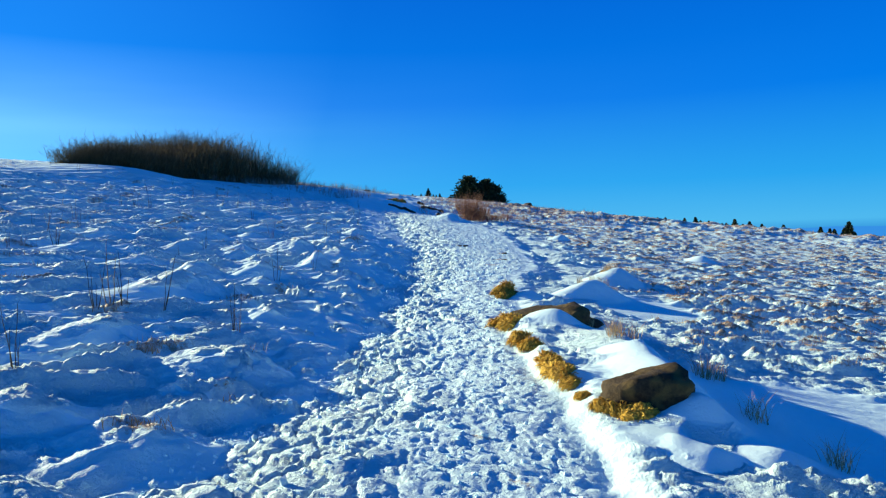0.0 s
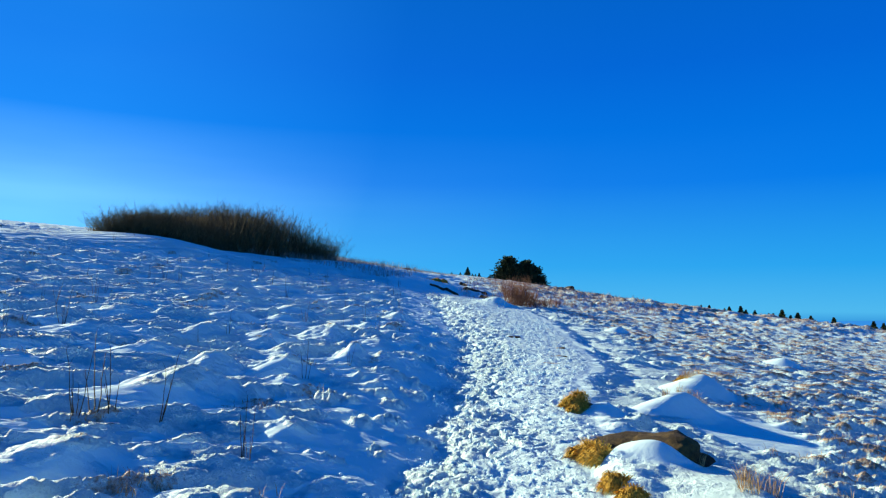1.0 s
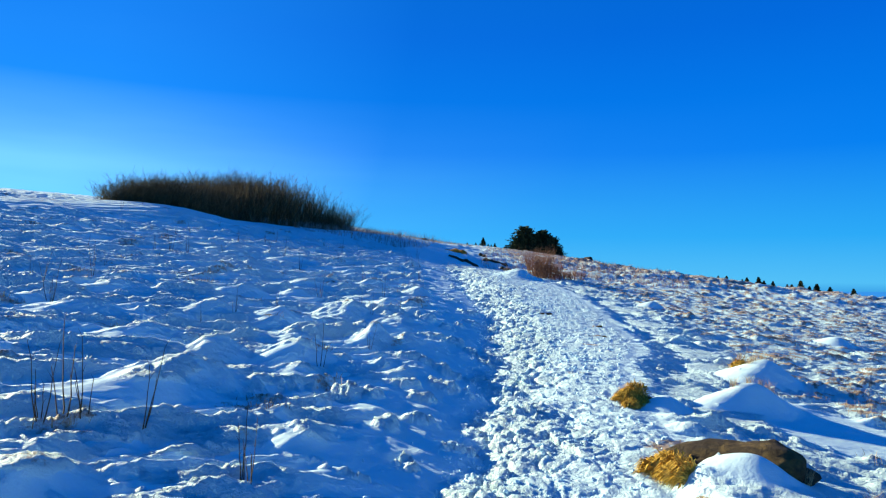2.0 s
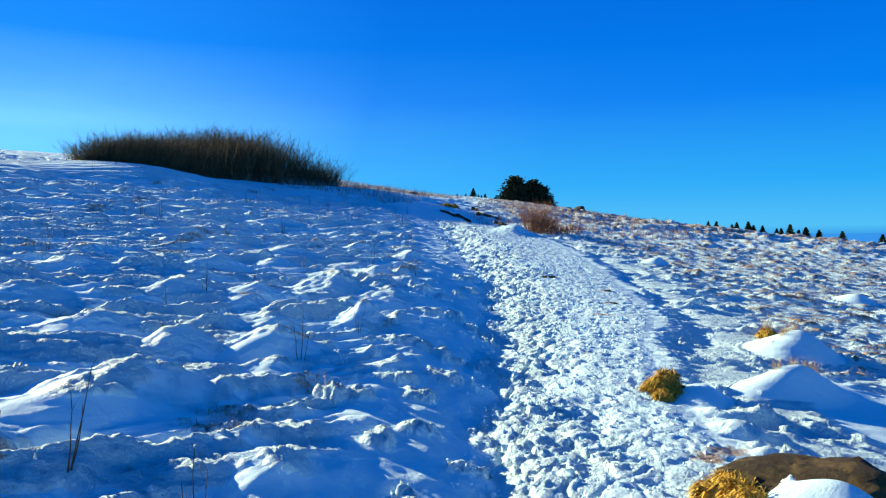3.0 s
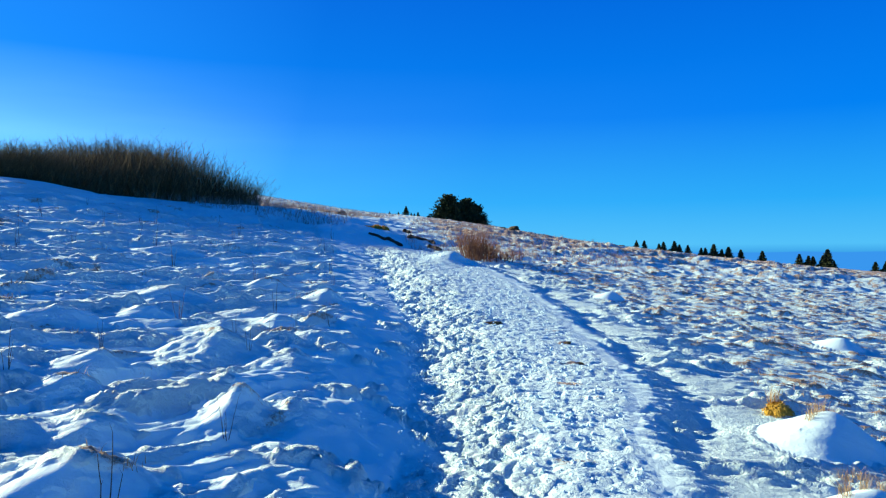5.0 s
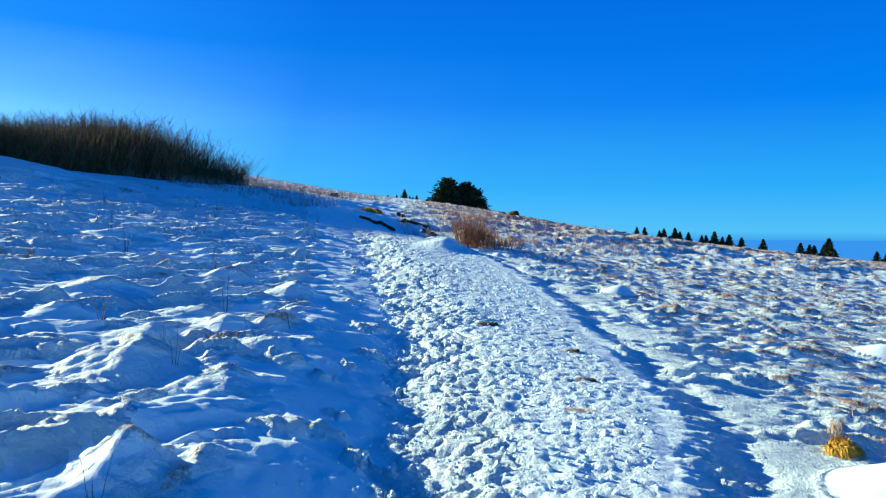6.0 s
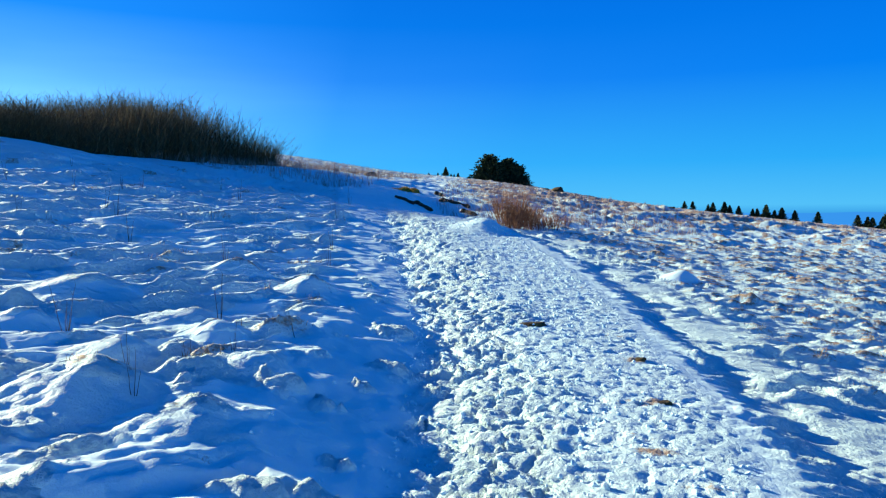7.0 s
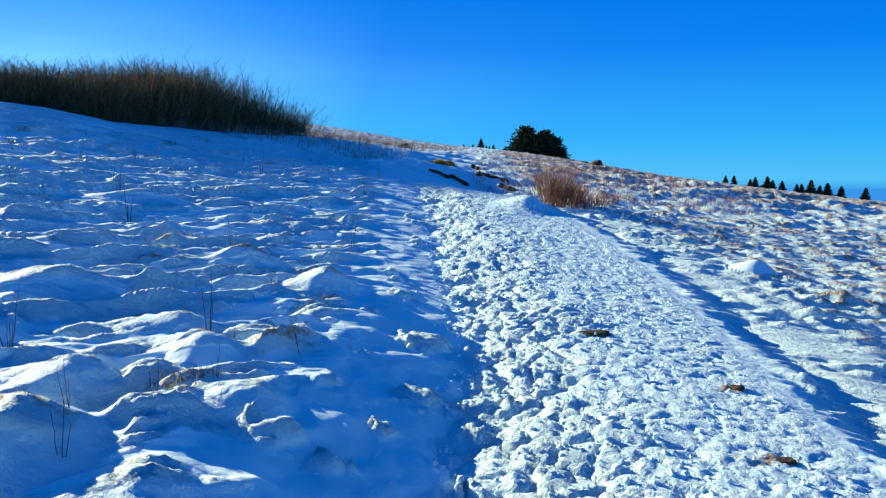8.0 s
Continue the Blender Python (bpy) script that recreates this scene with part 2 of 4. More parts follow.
# drifts of the left slope: x, y, tail, width, height
MOUNDS = [
    (-2.53, 12.58, 0.62, 0.42, 0.25), (-1.90, 10.72, 0.34, 0.27, 0.20), (-4.02, 11.15, 0.50, 0.30, 0.18), (-3.30, 11.65, 0.42, 0.28, 0.16),
    (-2.95, 7.95, 0.80, 0.36, 0.24), (-2.40, 9.42, 0.55, 0.36, 0.22), (-3.10, 9.10, 0.40, 0.28, 0.18), (-4.30, 13.10, 0.60, 0.30, 0.16),
    (-1.53, 5.30, 0.65, 0.36, 0.21), (-1.56, 3.62, 0.55, 0.34, 0.21), (-1.72, 2.72, 0.5, 0.4, 0.16), (-2.30, 3.75, 0.60, 0.30, 0.17),
    (-2.78, 5.70, 0.55, 0.28, 0.15), (-3.05, 7.60, 0.9, 0.30, 0.14), (-3.95, 9.35, 0.55, 0.28, 0.15), (-1.68, 7.05, 0.35, 0.26, 0.14),
]
MOUNDS_UP = [
    (-3.78, 14.98, 0.75, 0.42, 0.20), (-3.66, 13.8, 0.45, 0.25, 0.14), (-2.90, 16.68, 0.55, 0.32, 0.20), (-1.88, 16.06, 0.50, 0.34, 0.20),
    (-2.28, 14.08, 0.42, 0.26, 0.15), (-1.40, 14.56, 0.28, 0.20, 0.12), (-2.62, 14.48, 0.45, 0.24, 0.14), (-5.30, 19.3, 0.9, 0.35, 0.18),
    (-2.75, 13.40, 0.40, 0.24, 0.15), (-1.82, 12.30, 0.5, 0.35, 0.10), (-5.53, 11.72, 0.6, 0.3, 0.16), (-2.69, 10.18, 0.42, 0.25, 0.14),
    (-3.20, 10.96, 0.32, 0.22, 0.14), (-5.0, 10.0, 0.7, 0.35, 0.17), (-2.25, 8.80, 0.34, 0.20, 0.12), (-1.70, 13.30, 0.30, 0.22, 0.11),
]
# crusts of broken snow lying on the shaded bank: x, y, half sizes
CRUSTS = [
    (-1.33, 9.02, 0.20, 0.07), (-1.03, 10.0, 0.07, 0.22), (-0.97, 9.35, 0.16, 0.16), (-1.14, 8.80, 0.14, 0.09), (-1.75, 8.40, 0.16, 0.08), (-1.55, 8.50, 0.12, 0.08),
    (-1.10, 8.08, 0.14, 0.12), (-1.29, 7.74, 0.10, 0.13), (-1.28, 10.22, 0.16, 0.06), (-1.00, 11.72, 0.16, 0.08), (-0.82, 11.50, 0.08, 0.16), (-1.22, 12.95, 0.09, 0.08),
    (-1.06, 10.11, 0.06, 0.16), (-1.38, 10.05, 0.20, 0.10), (-0.90, 14.05, 0.20, 0.16), (-1.55, 13.03, 0.20, 0.10), (-1.30, 11.60, 0.26, 0.10), (-0.78, 5.95, 0.16, 0.20),
    (-1.17, 4.58, 0.30, 0.12), (-1.0, 15.1, 0.22, 0.18),
]
# smooth drifts behind and before the boulders: x, y, length, width, height, turn, lee
DRIFTS = [
    (1.34, 3.85, 0.30, 0.20, 0.06, -20, 0.4), (1.66, 4.22, 0.26, 0.15, 0.19, 10, 0.7), (1.16, 6.98, 0.34, 0.22, 0.20, -15, 0.8),
    (2.55, 10.0, 0.45, 0.35, 0.05, -30, 0.5), (1.65, 5.5, 0.40, 0.25, 0.06, -25, 0.5),
    (0.22, 24.5, 0.5, 0.8, 0.24, -12, 0.6), (1.9, 4.9, 0.8, 0.6, 0.10, 0, 1.0), (-12.0, 26.2, 3.0, 2.0, 0.35, 0, 1.0),
]


def relief(x, y):
    """Snow relief over the hill, and how bare of snow each place is."""
    left, right = path_edges(x, y)
    near = 1 - step(22, 34, y)
    on_path = step(-0.18, 0.12, x - left) * step(-0.15, 0.12, right - x) * (1 - step(26.5, 28.5, y)) * step(-40, -20, y)
    side_l = 1 - 0.88 * step(-1.2, -0.7, x - left) - 0.12 * step(-0.6, 0.2, x - left)
    side_l = np.maximum(side_l, (1 - step(5.5, 7.0, y)) * (1 - step(-0.6, 0.1, x - left)))
    side_r = step(-0.05, 0.5, x - right)
    z = np.zeros_like(x)
    # trodden trench and its banks
    up = step(13.6, 16.5, y)
    reach = 1.15 - 0.33 * step(8.5, 10.5, y) * (1 - step(14.5, 17, y))
    floor_z = -0.195 + 0.07 * up + 0.10 * (1 - step(3.5, 6, y)) + 0.20 * np.clip(x - left, 0, 0.9) + 0.145 * np.clip(x - left - 0.9, 0, 1.0)
    floor_z = 0.05 - 0.035 * np.log1p(np.exp((0.05 - floor_z) / 0.035))
    z += floor_z * (0.90 * np.clip((x - left + reach) / (reach - 0.05), 0, 1) + 0.10 * step(-0.20, -0.02, x - left)) * step(-0.5, 0.2, right - x) * (1 - step(26, 29, y))
    z += 0.11 * (1 - step(10.2, 11.5, y)) * step(0.0, 0.3, x - right) * (1 - step(0.8, 1.8, x - right)) * step(-1, 3, y) * (1 - 0.75 * step(7.1, 7.7, y))
    z += 0.08 * np.exp(-((x - left + 1.22) / 0.36) ** 2) * step(9.3, 10.8, y) * (1 - step(15.5, 18, y))
    past = step(9.8, 11.5, y) * (1 - step(24, 26, y))
    z += past * (0.03 * np.exp(-((x - right - 0.18) / 0.22) ** 2) - (0.10 - 0.04 * step(15, 18, y)) * (0.4 + 1.6 * np.maximum(wave(x, y, 1.0, 30), -0.1)) * np.exp(-((x - right - 0.56 - 0.3 * wave(x, y, 0.9, 31)) / 0.18) ** 2))
    # wind-cut drifts and tussocks of the left slope, their crests running obliquely up the hill
    far_soft = 1 / (1 + np.maximum(y - 28, 0) / 30)
    warp = 0.35 * wave(x, y, 1.1, 5)
    along = x * math.cos(radians(41)) + y * math.sin(radians(41)) + 0.5 * warp
    athwart = -x * math.sin(radians(41)) + y * math.cos(radians(41)) + 0.35 * warp
    a = wave(along, athwart, 0.60, 6, 2.5)
    a = wave(along, athwart + 0.34 * a, 0.60, 6, 2.5)
    b = wave(along, athwart, 0.24, 7, 3.2)
    b = wave(along, athwart + 0.17 * b, 0.24, 7, 3.2)
    c = wave(along, athwart, 0.10, 8, 3.4)
    c = wave(along, athwart + 0.07 * c, 0.10, 8, 3.4)
    d = wave(x, y, 0.07, 10, 1.5)
    tops, swell, mounds = np.zeros_like(x), np.zeros_like(x), np.zeros_like(x)
    wx, wy = x + 0.10 * wave(x, y, 0.35, 41) + 0.04 * d, y + 0.10 * wave(x, y, 0.35, 42)
    for cx, cy, lx, ly, h in MOUNDS + MOUNDS_UP:
        hit = (np.abs(x - cx) < 1.6) & (np.abs(y - cy) < 1.6)
        px, py = wx[hit], wy[hit]
        m = wedge(px, py, cx, cy, lx, ly, 1.0)
        mounds[hit] = np.maximum(mounds[hit], h * m)
        swell[hit] = np.maximum(swell[hit], step(0.0, 0.35, wedge(px, py, cx, cy, lx * 1.25, ly * 1.25, 1.0)))
        tops[hit] = np.maximum(tops[hit], wedge(px, py, cx + 0.01, cy + 0.10, lx * 0.75, ly * 0.7, 1.0))
    chunk = plates(x, y, 0.095, 1, 0.9, 1.3)
    crumb = plates(x, y, 0.042, 2, 0.8, 1.2)
    fine = 1 - 0.75 * step(10, 17, y)
    crust = step(-0.02, 0.14, 0.55 * a + 0.6 * b + 0.4 * wave(x, y, 0.6, 9, 1.6) + 0.25 * d + 0.02 + 0.2 * (1 - step(4.0, 6.0, y)))
    flakes = fine * (0.022 * chunk + 0.018 * crumb) + 0.030 * np.maximum(c, -0.1)
    bend = 0.14 * wave(x, y, 0.5, 46) + 0.05 * d
    _, py, edge, r1, _, _ = cells(along + bend, athwart + 0.7 * bend, 0.42, 5, 2.5)
    slabs = (0.14 + 0.34 * r1) * -0.42 * py * step(0.0, 0.30, edge)
    raised = step(0.05, 0.30, -py) * step(0.25, 0.6, r1)
    _, py, edge, r1, _, _ = cells(along + 0.5 * bend, athwart + 0.5 * bend, 0.17, 6, 2.6)
    slabs = slabs + (0.10 + 0.30 * r1) * -0.17 * py * step(0.0, 0.32, edge)
    crust = np.maximum(crust, raised)
    top_crust = np.clip(np.maximum(crust * (1 - 0.55 * swell), step(0.20, 0.5, tops + 0.5 * c + 0.25 * b)), 0, 1)
    high = step(13, 19, y)
    slope = slabs * (1 + 0.25 * high) * (1 - 0.8 * swell) + (0.13 * np.maximum(a, -0.32) + 0.06 * np.maximum(b, -0.22)) * (1 - 0.82 * swell) - 0.05 + 0.020 * c * (1 - 0.75 * swell) * (1 - 0.7 * high) + 0.010 * c
    slope = slope + top_crust * (flakes - 0.012) * (1 - 0.5 * high) + 0.006 * wave(along, athwart, 0.05, 38, 4.0)
    before = (x + 7.2) * 0.772 - (y - 34.7) * 0.636
    beside = -(x + 7.2) * 0.636 - (y - 34.7) * 0.772
    bank = step(-1.5, 0.3, before) * (1 - step(1.8, 4.2, before)) * step(-5.5, -3.0, beside) * (1 - step(13, 17, beside))
    z += 0.16 * bank
    z += side_l * (slope * far_soft * (1 - 0.85 * bank) + mounds)
    # crusts on the bank
    patch, level = np.zeros_like(x), np.zeros_like(x)
    ragged = 0.55 * (chunk - 0.5) + 0.5 * d + 0.5 * wave(x, y, 0.16, 27)
    for cx, cy, rx, ry in CRUSTS:
        here = np.exp(-((x - cx) / rx) ** 2 - ((y - cy) / ry) ** 2)
        level += here * np.clip(0.26 * (x - cx) - 0.10 * (y - cy) + 0.02, -0.02, 0.10)
        patch = np.maximum(patch, step(0.22, 0.72, here + 0.5 * ragged))
    stray = step(0.37, 0.48, wave(x, y, 0.30, 26, 1.5) + 0.25 * ragged) * (1 - step(0.3, 0.7, x - left)) * step(-1.1, -0.5, x - left) * near
    patch = np.maximum(patch, stray)
    z += patch * (0.034 * step(4.5, 6.0, y) + level + 0.013 * chunk + 0.016 * crumb)
    # tussock field of the right
    e = wave(x + 0.6 * warp, y + 0.25 * x, 0.20, 11, 3.6)
    e = wave(x + 0.6 * warp, y + 0.25 * x + 0.15 * e, 0.20, 11, 3.6)
    f = wave(x + 0.3 * warp, y + 0.2 * x, 0.085, 12, 3.4)
    g = wave(x, y + 0.2 * x, 0.055, 13, 2.4)
    lumps = np.maximum(wave(x, y, 0.42, 39, 1.2) - 0.14, 0)
    field = 0.10 * lumps + (0.05 + 0.08 * step(-0.2, 0.2, wave(x, y, 1.6, 40))) * np.maximum(e, -0.25) + 0.078 * np.maximum(f, -0.2) + 0.042 * g * (0.4 + 0.6 * fine) + fine * (0.022 * chunk * step(-0.05, 0.2, f + 0.5 * e) + 0.014 * crumb)
    field = field * (0.62 + 0.70 * step(-0.25, 0.25, wave(x, y, 0.9, 47, 2.0)))
    calm = np.zeros_like(x)
    for cx, cy, lx, ly, h, turn, lee in DRIFTS:
        m = drift(x, y, cx, cy, lx, ly, h, turn, lee)
        z += m
        calm = np.maximum(calm, m / h)
    # the two wind-cut banks past the small stone, with a scalloped front
    bx, by = x + 0.06 * wave(x, y, 0.5, 43), y + 0.06 * wave(x, y, 0.5, 44)
    for cx, cy, tail, wide, h, turn in ((2.12, 9.72, 0.80, 0.30, 0.30, 30), (2.85, 11.45, 0.78, 0.44, 0.33, 40), (1.16, 9.24, 0.36, 0.24, 0.12, 75), (3.30, 20.2, 0.45, 0.3, 0.20, 40), (6.1, 16.8, 0.5, 0.35, 0.2, 40), (1.68, 4.52, 0.36, 0.20, 0.13, 40), (1.50, 3.72, 0.34, 0.16, 0.08, 50), (2.0, 3.85, 0.40, 0.20, 0.07, 35)):
        m = wedge(bx, by, cx, cy, tail, wide, 1.0, turn, 0.05)
        z += h * m
        calm = np.maximum(calm, step(0.0, 0.3, m))
    z -= 0.07 * np.exp(-((x - 1.28) / 0.22) ** 2 - ((y - 9.80) / 0.20) ** 2)
    ridge_x = 1.62 + 0.12 * wave(x, y, 0.8, 23)
    ridge = np.exp(-((x - ridge_x) / np.where(x < ridge_x, 0.40, 0.20)) ** 2) * step(4.3, 4.9, y) * (1 - step(6.3, 7.0, y))
    z += 0.15 * ridge
    calm = np.maximum(calm, np.maximum(np.exp(-((x - 2.75) / 0.95) ** 4 - ((y - 4.8) / 1.05) ** 4), np.exp(-((x - 2.7) / 0.6) ** 4 - ((y - 9.3) / 0.8) ** 4)))
    field = field * (1 - 0.9 * step(0.15, 0.6, calm)) * (1 - 0.8 * step(0.25, 0.6, x - right) * (1 - step(0.9, 1.9, x - right)) * step(-0.15, 0.1, wave(x, y, 0.8, 35, 1.6)))
    z += side_r * field * (1 - step(26, 40, y))
    # broken snow of the path: rough to the left, packed to the right
    across = np.clip((x - left) / np.maximum(right - left, 0.3), 0, 1)
    p2, p3 = wave(x, y, 0.085, 15), wave(x, y, 0.045, 16)
    clump = plates(x + 0.05 * p2, y, 0.17, 3, 0.7)
    tread = plates(x, y, 0.26, 4, 0.5)
    rough = 0.95 - 0.72 * step(0.28, 0.62, across + 0.3 * wave(x, y, 0.8, 24))
    z += on_path * rough * (0.022 * clump + 0.013 * chunk + 0.007 * crumb + 0.004 * p3 - 0.034 * (1 - step(0.18, 0.34, tread)) + 0.030 * wave(x, y, 0.5, 17))
    pits = step(0.20, 0.32, wave(x, y, 0.13, 34) + 0.3 * p2)
    z += on_path * (1 - rough) * (0.004 * chunk + 0.005 * crumb + 0.003 * p3 - 0.010 * pits)
    # the brow past the thicket and the shaded hollow under it, where the logs lie
    z += 0.20 * np.exp(-((x + 4.6) / 3.2) ** 2 - ((y - 34.8) / 2.6) ** 2) - 0.36 * np.exp(-((x + 0.5) / 1.6) ** 2 - ((y - 30.4) / 2.4) ** 2) + 0.16 * np.exp(-((x + 3.2) / 1.1) ** 2 - ((y - 31.8) / 2.0) ** 2)
    # far ground: coarser tussocks
    away = step(24, 36, y) * (1 - step(150, 300, y))
    z += away * (1 - 0.8 * bank) * (0.19 * wave(x, y, 1.5, 18, 2.4) + 0.17 * wave(x, y, 0.6, 19, 2.0) + 0.10 * wave(x, y, 0.25, 32, 1.5)) * (1 + 0.5 * step(0, 6, x))
    # bare places
    bare = side_l * (0.26 * tops * step(-0.2, 0.3, wave(x, y, 0.5, 20)) + 0.13 * top_crust + 0.30 * step(0.10, 0.32, b + 0.5 * c) * step(-0.1, 0.25, wave(x, y, 0.9, 29)) * (1 - swell))
    bare += side_r * (0.17 + 0.40 * step(0.10, 0.45, f + 0.5 * e)) * step(0.5, 2.2, x - right) * (1 - step(0.1, 0.5, calm)) * step(3, 9, y)
    bare += on_path * step(0.25, 0.55, wave(x, y, 0.33, 21) + 0.15 * p2) * step(0.35, 0.7, across) * 0.38
    bare += step(26, 45, y) * (0.27 + 0.35 * wave(x, y, 2.5, 22)) * step(-0.3, 0.0, x / (np.abs(y) + 1) + 0.25)
    for cx, cy, rx, ry in ((1.15, 13.53, 0.10, 0.10), (0.40, 15.60, 0.16, 0.06), (1.2, 14.6, 0.14, 0.10), (0.76, 7.87, 0.16, 0.12), (0.95, 8.05, 0.17, 0.10), (0.85, 12.6, 0.16, 0.08)):
        bare += 0.60 * np.exp(-((x - cx) / rx) ** 2 - ((y - cy) / ry) ** 2)
    # dead growth showing through the steep hollow, and straw caps of a few drifts
    hollow = np.exp(-((x + 2.35) / 0.42) ** 4 - ((y - 7.62) / 0.26) ** 4)
    bare += 0.34 * hollow * step(-0.05, 0.2, wave(x, y, 0.2, 45))
    for cx, cy, rx, ry in ((-1.86, 10.74, 0.22, 0.16), (-1.6, 3.68, 0.22, 0.09), (-1.5, 5.40, 0.16, 0.09), (-2.6, 12.72, 0.36, 0.10), (-2.9, 16.75, 0.30, 0.15), (-1.88, 16.1, 0.25, 0.16), (-3.2, 11.0, 0.14, 0.1), (-2.32, 9.50, 0.2, 0.1), (-3.3, 11.72, 0.15, 0.1), (-2.2, 14.15, 0.2, 0.1)):
        bare += 0.30 * np.exp(-((x - cx) / rx) ** 2 - ((y - cy) / ry) ** 2)
    grit = np.maximum(np.maximum(on_path * (0.25 + 0.55 * rough), patch), np.maximum(0.9 * side_l * top_crust, 0.8 * side_r * (1 - step(0.1, 0.4, calm)))) * 0.9 + 0.1
    return z, np.clip(bare, 0, 1), grit


def ground_z(x, y):
    xs, ys = np.array([float(x)]), np.array([float(y)])
    return float(hill(xs, ys)[0] + relief(xs, ys)[0][0])


def build_ground():
    rows = np.concatenate([
        -np.geomspace(4600, 6.2, 70), np.arange(-6.0, 2.0, 0.085), np.arange(2.0, 18, 0.021), np.arange(18, 28, 0.042),
        np.geomspace(28, 130, 270), np.geomspace(134, 4600, 90)])
    inner = np.linspace(-1, 1, 541)
    g = inner * (0.55 + 0.45 * inner ** 2)
    out = np.geomspace(0.15, 4600, 44)
    half = np.maximum(6.5, 1.8 + 0.70 * rows)
    half = np.minimum(half, 1500)
    x = np.concatenate([-(half[:, None] + out[::-1][None]), half[:, None] * g[None], half[:, None] + out[None]], 1)
    y = np.repeat(rows[:, None], x.shape[1], 1)
    n_r, n_c = x.shape
    x, y = x.ravel(), y.ravel()
    dz, bare, grit = relief(x, y)
    beyond = np.maximum(np.abs(x) - np.maximum(6.5, 1.8 + 0.70 * y), np.maximum(-6 - y, 0))
    calm = step(0.0, 5.0, beyond)
    dz = dz * (1 - calm) + calm * 0.25 * wave(x, y, 9.0, 33)
    z = hill(x, y) + dz
    co = np.stack([x, y, z], 1).astype(np.float32)
    i = np.arange(n_r * n_c).reshape(n_r, n_c)
    quads = np.stack([i[:-1, :-1], i[:-1, 1:], i[1:, 1:], i[1:, :-1]], -1).reshape(-1, 4)
    me = bpy.data.meshes.new("ground")
    me.vertices.add(len(co))
    me.vertices.foreach_set("co", co.ravel())
    me.loops.add(quads.size)
    me.loops.foreach_set("vertex_index", quads.ravel().astype(np.int32))
    me.polygons.add(len(quads))
    me.polygons.foreach_set("loop_start", np.arange(0, quads.size, 4, dtype=np.int32))
    me.polygons.foreach_set("use_smooth", np.ones(len(quads), dtype=bool))
    me.update(calc_edges=True)
    layer = me.attributes.new("bare", "FLOAT", "POINT")
    layer.data.foreach_set("value", bare.astype(np.float32))
    layer = me.attributes.new("grit", "FLOAT", "POINT")
    layer.data.foreach_set("value", grit.astype(np.float32))
    me.materials.append(SNOW)
    ob = new("ground", me)
    return tagged(ob, "snow-covered hillside with a trodden path and dry tussocks", "ground", kind="structure")


ground = build_ground()


# ---- building helpers ----
def mesh_of(name, bm, mat, smooth=False):
    me = bpy.data.meshes.new(name)
    bm.to_mesh(me)
    bm.free()
    me.materials.append(mat)
    if smooth:
        me.shade_smooth()
    return me


def raw_mesh(name, verts, faces, mat):
    me = bpy.data.meshes.new(name)
    me.from_pydata(verts, [], faces)
    me.update()
    me.materials.append(mat)
    return me


def part(name, data, parent, label=""):
    ob = new(name, data)
    ob.parent = parent
    return tagged(ob, label)


def thing(name, at, label, category, group="", kind="", turn=0.0):
    ob = new(name)
    ob.empty_display_size = 0.1
    ob.matrix_basis = pose(*at, 0, 0, turn)
    return tagged(ob, label, category, group, kind)


def spike(verts, faces, a, b, ra, rb=0.0, sides=3):
    """A tapered stick from a to b."""
    a, b = Vector(a), Vector(b)
    w = (b - a).normalized()
    u = w.orthogonal().normalized()
    v = w.cross(u)
    k = len(verts)
    for j in range(sides):
        q = 2 * math.pi * j / sides
        o = u * math.cos(q) + v * math.sin(q)
        verts.append(a + o * ra)
    if rb > 0:
        for j in range(sides):
            q = 2 * math.pi * j / sides
            verts.append(b + (u * math.cos(q) + v * math.sin(q)) * rb)
        for j in range(sides):
            faces.append((k + j, k + (j + 1) % sides, k + sides + (j + 1) % sides, k + sides + j))
    else:
        verts.append(b)
        for j in range(sides):
            faces.append((k + j, k + (j + 1) % sides, k + sides))


def blade(verts, faces, base, lean, height, width, rng):
    """One bent grass blade of four triangles."""
    a = rng.uniform(0, 2 * math.pi)
    side = Vector((math.cos(a), math.sin(a), 0)) * width / 2
    b = rng.uniform(0, 2 * math.pi)
    out = Vector((math.cos(b), math.sin(b), 0)) * lean
    p0, p1, p2 = Vector(base), Vector(base) + out * 0.35 + Vector((0, 0, height * 0.62)), Vector(base) + out + Vector((0, 0, height))
    k = len(verts)
    verts += [p0 - side, p0 + side, p1 + side * 0.7, p1 - side * 0.7, p2]
    faces += [(k, k + 1, k + 2, k + 3), (k + 3, k + 2, k + 4)]


# ---- boulders ----
def stone_mesh(name, size, seed, mat, cuts=11, detail=4):
    rng = random.Random(seed)
    bm = bmesh.new()
    bmesh.ops.create_icosphere(bm, subdivisions=detail, radius=1)
    planes = [(Vector((rng.gauss(0, 1), rng.gauss(0, 1), rng.gauss(0, 0.6))).normalized(), rng.uniform(0.80, 1.0)) for _ in range(cuts)] + [(Vector((-0.12, 0.05, 1)).normalized(), 0.86), (Vector((1, -0.1, 0.08)).normalized(), 0.86)]
    for v in bm.verts:
        d = v.co.normalized()
        r = 1.12
        for nrm, off in planes:
            q = d.dot(nrm)
            if q > 0.05:
                r = min(r, off / q)
        r *= 1 + 0.20 * noise.noise(d * 1.9 + Vector((seed, 0, 0))) + 0.09 * noise.noise(d * 5 + Vector((0, seed, 0))) + 0.045 * noise.noise(d * 13)
        v.co = Vector((d.x * size[0], d.y * size[1], d.z * size[2])) * r
    return mesh_of(name, bm, mat, True)


